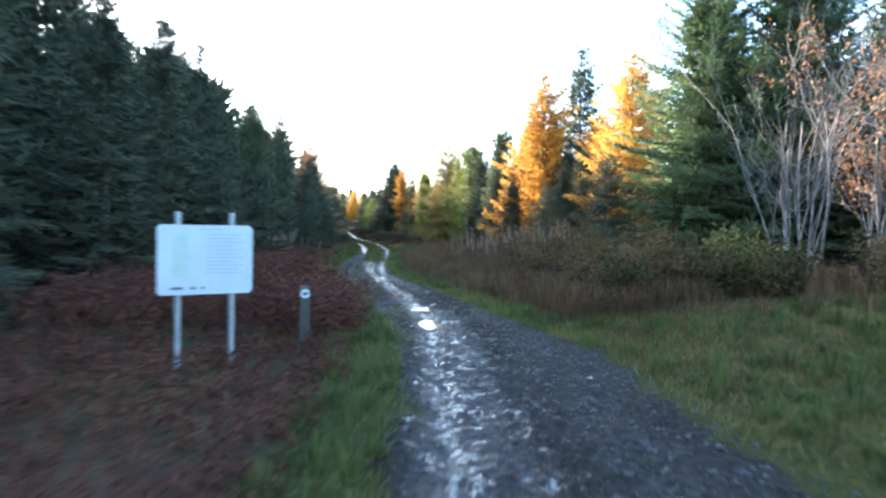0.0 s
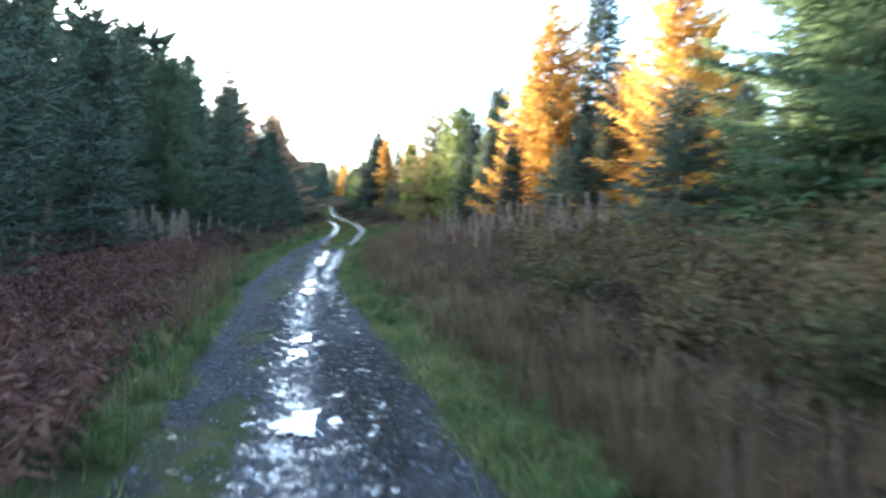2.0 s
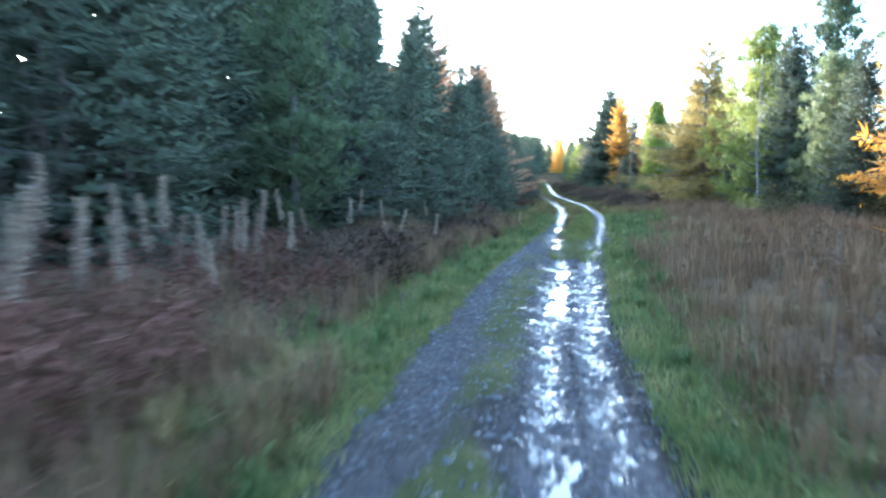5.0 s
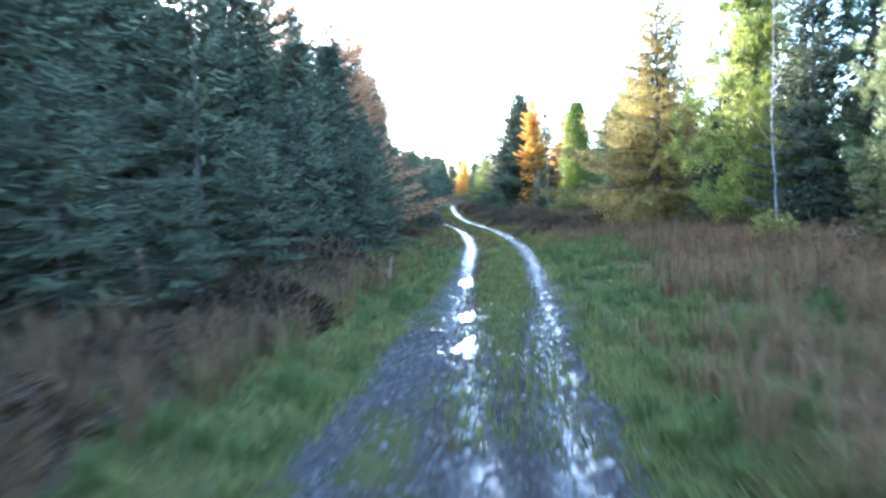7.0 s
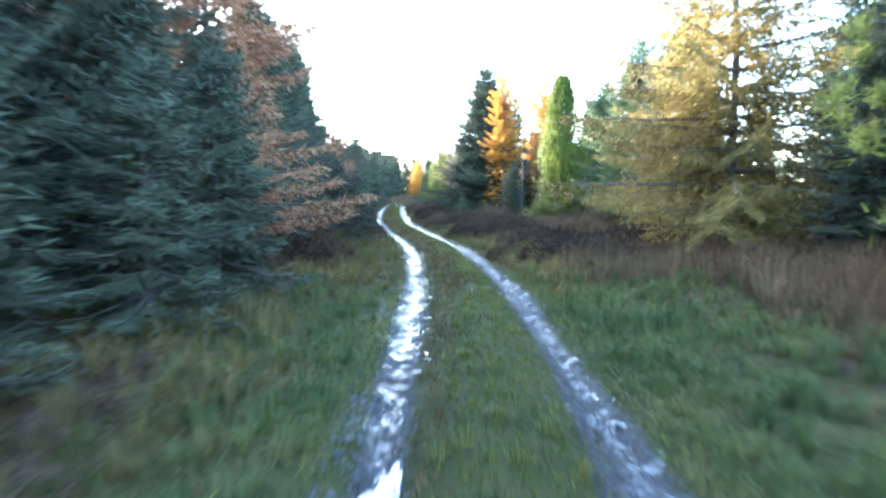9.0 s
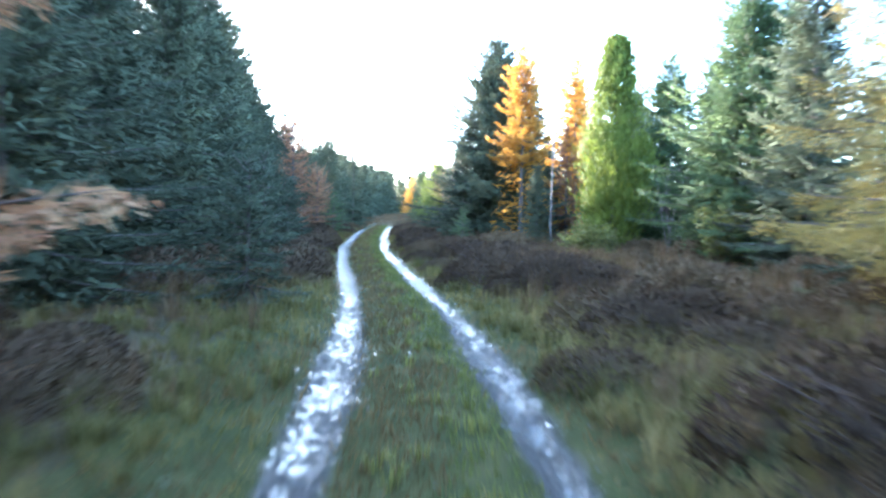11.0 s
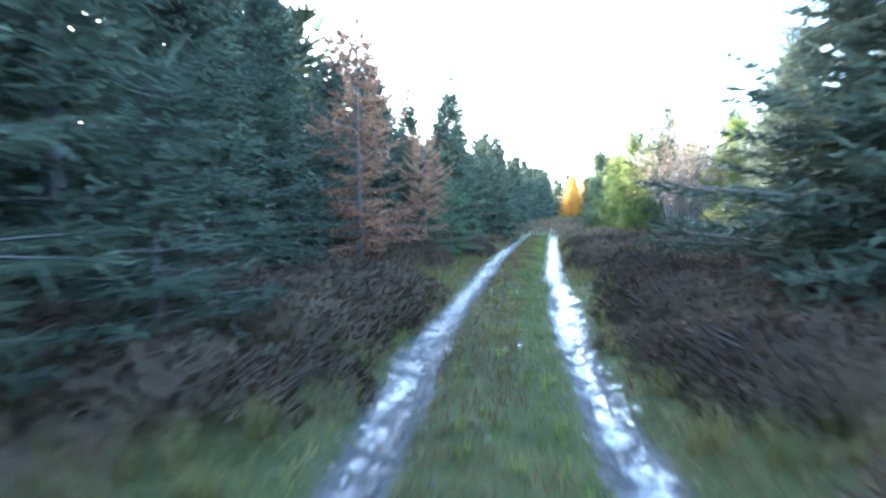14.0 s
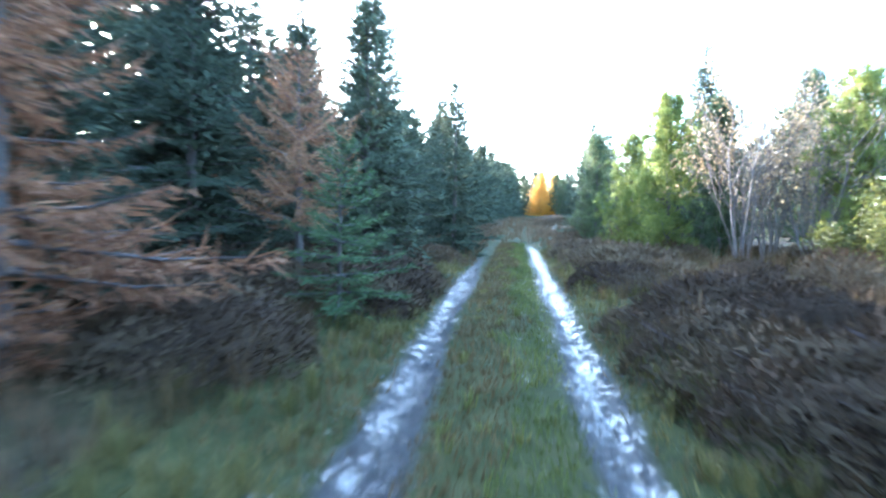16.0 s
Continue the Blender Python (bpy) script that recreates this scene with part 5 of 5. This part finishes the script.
WH = [willowherb_meshes(s) for s in (1, 2, 3, 4)]
rng = np.random.default_rng(8)
spots = []
for n, y0, y1, side, u0, u1 in ((44, 20.5, 27, -1, 1.6, 3.8), (4, 16, 20, -1, 2.2, 3.4), (4, 30, 38.5, -1, 1.6, 3.4), (118, 19.0, 28, 1, 2.2, 7.5), (30, 26, 33, 1, 4.0, 8.5)):
    x, y = scatter(n, y0, y1, side, rng, u0, u1)
    spots += [(a, b) for a, b in zip(x, y)]
spots += [(-5.9, 31.4), (-6.3, 30.2), (-7.3, 30.6), (-7.9, 29.4), (-6.9, 28.6), (-5.75, 38.8)]
for x, y in spots:
    ob = thing("willowherb", "dry willowherb stem with a pale fluffy seed plume", "wild plant", "willowherb beside the track", (x, y, float(land(x, y))), rng.uniform(0, 360))
    k = rng.uniform(0.55, 1.05) if (x, y) != (-5.75, 38.8) else 0.5
    ob.scale = (k * 1.05, k * 1.05, k)
    ob.rotation_euler = (rng.normal() * 0.10, rng.normal() * 0.10, rng.uniform(0, 6.283))
    for nm, me in zip(("stem", "plume", "leaves"), WH[rng.integers(4)]):
        part(nm, me, None, ob)


# heather: low domes of wiry twigs
def heather_mesh(seed, n=2100, wide=0.017):
    rng = np.random.default_rng(seed)

    def dome(a, f):
        lump = 0.75 + 0.5 * fbm(np.cos(a) * 1.6 * f + seed * 3, np.sin(a) * 1.6 * f, 3)
        return 0.62 * f * lump, 0.50 * np.maximum(1 - f**2.4, 0) ** 0.6 * lump

    a, f = rng.uniform(0, 6.283, n), np.sqrt(rng.uniform(0, 1, n))
    rad, top = dome(a, f)
    p = np.stack([np.cos(a) * rad, np.sin(a) * rad, top * rng.uniform(0.3, 1.0, n) ** 0.5 - 0.05], -1)
    d = np.stack([np.cos(a) * f * 0.9, np.sin(a) * f * 0.9, 0.9 + 0 * a], -1) + rng.normal(size=(n, 3)) * 0.5
    v = spikes(p, d, rng.uniform(0.05, 0.11, n) * (1 + (wide - 0.018) * 20), rng.uniform(0.7, 1.4, n) * wide, rng)
    tw = [tube([[0, 0, -0.03], [math.cos(b) * 0.25, math.sin(b) * 0.25, 0.22], [math.cos(b) * 0.5, math.sin(b) * 0.5, 0.36]], [0.012, 0.008, 0.003], 3) for b in rng.uniform(0, 6.283, 9)]
    return needle_mesh("foliage", v, M_HEATHER, 0.0, 0.2, 3), np_mesh("twigs", *joined(tw), M_STEM)


HE = [heather_mesh(s) for s in (1, 2, 3)]
HE_FAR = [heather_mesh(s, 700, 0.034) for s in (4, 5, 6)]
rng = np.random.default_rng(9)
spots = []
for n, y0, y1, side, u0, u1 in ((120, 52, 96, 1, 0.75, 4.4), (115, 63, 104, -1, 0.95, 3.5), (50, 66, 92, -1, 0.75, 2.3), (26, 86, 98, 1, 4.0, 8.5), (10, 51, 60, -1, 1.9, 3.8), (14, 40, 52, 1, 4.5, 8.0), (14, 28, 48, -1, 1.6, 3.0), (10, 43, 52, -1, 2.2, 4.2), (40, 53, 82, 1, 4.2, 9.5), (60, 78, 112, 1, 0.9, 8.0), (34, 68, 100, -1, 0.6, 1.8), (50, 54, 100, 1, 0.55, 2.0), (40, 104, 160, 1, 0.5, 5.0), (30, 98, 125, -1, 0.6, 3.2), (10, 104, 140, -1, 0.8, 4.0)):
    x, y = scatter(n, y0, y1, side, rng, u0, u1)
    spots += [(a, b) for a, b in zip(x, y) if fbm(np.array(a * 0.45), np.array(b * 0.45), 63) > (0.40 if side < 0 else 0.45)]
far_heather = []
for x, y in spots:
    l, r, gl, gr = lane(np.array(x), np.array(y))
    k = min(rng.uniform(0.65, 1.6), float(min(abs(x - l), abs(x - r)) - 0.15) / 0.85)
    size, turn, pick = (k * 1.2, k * 1.2, k * rng.uniform(0.75, 1.05)), rng.uniform(0, 360), rng.integers(3)
    at = (x, y, float(land(x, y)) - 0.02)
    if y > 92 or x > track_mid(y) + 4.6:
        me = HE_FAR[pick][0]
        v = np.empty(len(me.vertices) * 3, np.float32)
        me.vertices.foreach_get("co", v)
        q = v.reshape(-1, 3) * np.array(size)
        c, sn = math.cos(turn), math.sin(turn)
        q = np.stack([c * q[:, 0] - sn * q[:, 1] + at[0], sn * q[:, 0] + c * q[:, 1] + at[1], q[:, 2] + at[2]], -1)
        far_heather.append((q, tris(len(q) // 3)))
        continue
    ob = thing("heather_bush", "low dark brown heather bush gone over", "heather", "heather beside the track", at, turn)
    ob.scale = size
    for nm, me in zip(("foliage", "twig_frame"), HE[pick]):
        part(nm, me, None, ob)
tagged(new("far_heather", np_mesh("far_heather", *joined(far_heather), M_HEATHER)), "dark brown heather covering the open heath", "heather", kind="stuff")


# ---- notice board and waymark post ----
def notice_board():
    a, b = np.array([-2.59, 6.03]), np.array([-1.86, 6.47])
    c = (a + b) / 2
    turn = math.degrees(math.atan2(b[1] - a[1], b[0] - a[0]))
    w, h, zc = 0.86, 0.65, 1.17
    g = float(land(c[0], c[1]))
    ob = thing("notice_board", "white printed information board on two galvanised posts", "sign", "", (c[0], c[1], g), turn)

    def box(sx, sy, sz, at, bev=0.0):
        bm = bmesh.new()
        bmesh.ops.create_cube(bm, size=1.0)
        bmesh.ops.scale(bm, vec=(sx, sy, sz), verts=bm.verts)
        bmesh.ops.translate(bm, vec=at, verts=bm.verts)
        if bev:
            bmesh.ops.bevel(bm, geom=[e for e in bm.edges if abs(e.verts[0].co.y - e.verts[1].co.y) > 1e-4], offset=bev, segments=4, affect="EDGES")
        return bm

    panel = part("panel", box(w, 0.012, h, (0, 0, zc - g), 0.02), M_PANEL, ob, "white sheet with rounded corners")
    for sx in (-0.245, 0.245):
        v, f = tube([[sx, 0.045, -0.25], [sx, 0.045, 0.7], [sx, 0.045, 1.60 - g]], [0.028, 0.028, 0.028], 14)
        post = part("post", np_mesh("post", v, f, M_GALV, True), M_GALV, ob, "round galvanised steel post")
        bm = bmesh.new()
        bmesh.ops.create_cone(bm, segments=14, radius1=0.031, radius2=0.028, depth=0.02, cap_ends=True)
        bmesh.ops.translate(bm, vec=(sx, 0.045, 1.605 - g), verts=bm.verts)
        part("cap", bm, M_GALV, post)
        for zz in (zc - g - 0.2, zc - g + 0.2):
            part("bracket", box(0.10, 0.02, 0.03, (sx, 0.016, zz)), M_GALV, post)
    y = -0.0085
    part("map_print", box(0.15, 0.003, 0.40, (-0.23, y, zc - g + 0.03)), M_MAPGREEN, panel, "pale green printed map")
    part("header", box(0.22, 0.003, 0.014, (0.05, y, zc - g + 0.285)), M_PRINT, panel, "grey heading bar")
    for k in range(11):
        part("text_bar", box((0.34, 0.30, 0.35, 0.26)[k % 4], 0.003, 0.010, (0.17 - (0.35 - (0.34, 0.30, 0.35, 0.26)[k % 4]) / 2, y, zc - g + 0.235 - 0.036 * k)), M_PRINT, panel, "unreadable grey print")
    for sx, sw in ((-0.26, 0.11), (-0.12, 0.045), (-0.03, 0.03)):
        part("emblem", box(sw, 0.003, 0.024, (sx, y, zc - g - 0.265)), M_PRINTDARK, panel, "small dark emblem")
    part("scale_bar", box(0.010, 0.003, 0.17, (0.375, y, zc - g - 0.17)), M_PRINT, panel, "grey vertical scale")


notice_board()


def waymark_post(x, y):
    g = float(land(x, y))
    ob = thing("waymark_post", "squat weathered timber post with a round white waymark disc", "post", "", (x, y, g), 15)
    bm = bmesh.new()
    bmesh.ops.create_cube(bm, size=1.0)
    bmesh.ops.scale(bm, vec=(0.11, 0.11, 1.05), verts=bm.verts)
    bmesh.ops.translate(bm, vec=(0, 0, 0.22), verts=bm.verts)
    for v in bm.verts:
        if v.co.z > 0.4 and v.co.y < 0:
            v.co.z -= 0.07
    bmesh.ops.bevel(bm, geom=bm.edges[:], offset=0.012, segments=2, affect="EDGES")
    part("shaft", bm, M_POST, ob, "dark weathered timber")
    bm = bmesh.new()
    bmesh.ops.create_cone(bm, segments=28, radius1=0.048, radius2=0.048, depth=0.008, cap_ends=True)
    bmesh.ops.rotate(bm, cent=(0, 0, 0), matrix=Matrix.Rotation(math.pi / 2, 3, "X"), verts=bm.verts)
    bmesh.ops.translate(bm, vec=(0, -0.059, 0.655), verts=bm.verts)
    disc = part("disc", bm, M_DISC, ob, "white round disc")
    bm = bmesh.new()
    bmesh.ops.create_cone(bm, segments=20, radius1=0.024, radius2=0.024, depth=0.004, cap_ends=True)
    bmesh.ops.rotate(bm, cent=(0, 0, 0), matrix=Matrix.Rotation(math.pi / 2, 3, "X"), verts=bm.verts)
    bmesh.ops.translate(bm, vec=(0, -0.066, 0.655), verts=bm.verts)
    part("mark", bm, M_PRINTDARK, disc, "dark round centre")


waymark_post(-1.49, 7.2)


# ---- stones and fallen twigs ----
def stone_verts(rng, n, size):
    base = np.array([[1, 0, 0], [-1, 0, 0], [0, 1, 0], [0, -1, 0], [0, 0, 0.7], [0, 0, -0.7]], float)
    tri = np.array([[0, 2, 4], [2, 1, 4], [1, 3, 4], [3, 0, 4], [2, 0, 5], [1, 2, 5], [3, 1, 5], [0, 3, 5]])
    v = base[None] * rng.uniform(0.6, 1.3, (n, 6, 1)) * size[:, None, None] * rng.uniform(0.7, 1.3, (n, 1, 3))
    a = rng.uniform(0, 6.283, n)
    c, s = np.cos(a)[:, None], np.sin(a)[:, None]
    v = np.stack([c * v[..., 0] - s * v[..., 1], s * v[..., 0] + c * v[..., 1], v[..., 2]], -1)
    return v, tri


rng = np.random.default_rng(12)
n = 9000
y = rng.uniform(2, 44, n)
l, r, gl, gr = lane(0 * y, y)
x = gl + (gr - gl) * rng.uniform(-0.03, 1.03, n)
x = np.where((y > 34) & (np.abs(x - (l + r) / 2) < (r - l) / 2 - 0.2), l - 0.35 * rng.uniform(0, 1, n), x)
y2 = rng.uniform(40, 95, 3000)
l2, r2, _, _ = lane(0 * y2, y2)
x2 = np.where(rng.uniform(size=3000) < 0.5, l2, r2) + rng.normal(size=3000) * 0.2
x, y = np.concatenate([x, x2]), np.concatenate([y, y2])
v, tri = stone_verts(rng, len(x), (rng.gamma(2.0, 0.0055, len(x)) + 0.005) * np.where(np.arange(len(x)) < 9000, 1.0, 0.6))
v = v + np.stack([x, y, land(x, y) + 0.004], -1)[:, None]
f = (tri[None] + (np.arange(len(x)) * 6)[:, None, None]).reshape(-1, 3)
tagged(new("gravel_stones", np_mesh("gravel_stones", v, f, M_STONE)), "loose grey gravel stones on the track", "gravel", kind="stuff")

for x, y, k in ((1.45, 6.4, 0.035), (-2.3, 41.0, 0.04), (-3.4, 38.9, 0.03), (-2.55, 44.3, 0.03)):
    v, tri = stone_verts(rng, 1, np.array([k]))
    bm = bmesh.new()
    for q in v[0]:
        bm.verts.new(q)
    bm.verts.ensure_lookup_table()
    for t3 in tri:
        bm.faces.new([bm.verts[int(i)] for i in t3])
    bmesh.ops.subdivide_edges(bm, edges=bm.edges[:], cuts=1, smooth=0.6, use_grid_fill=True)
    me = bpy.data.meshes.new("stone")
    bm.to_mesh(me)
    bm.free()
    me.materials.append(M_PALESTONE)
    tagged(new("stone", me), "single pale stone lying on the verge", "stone").location = (x, y, float(land(x, y)) + k * 0.4)
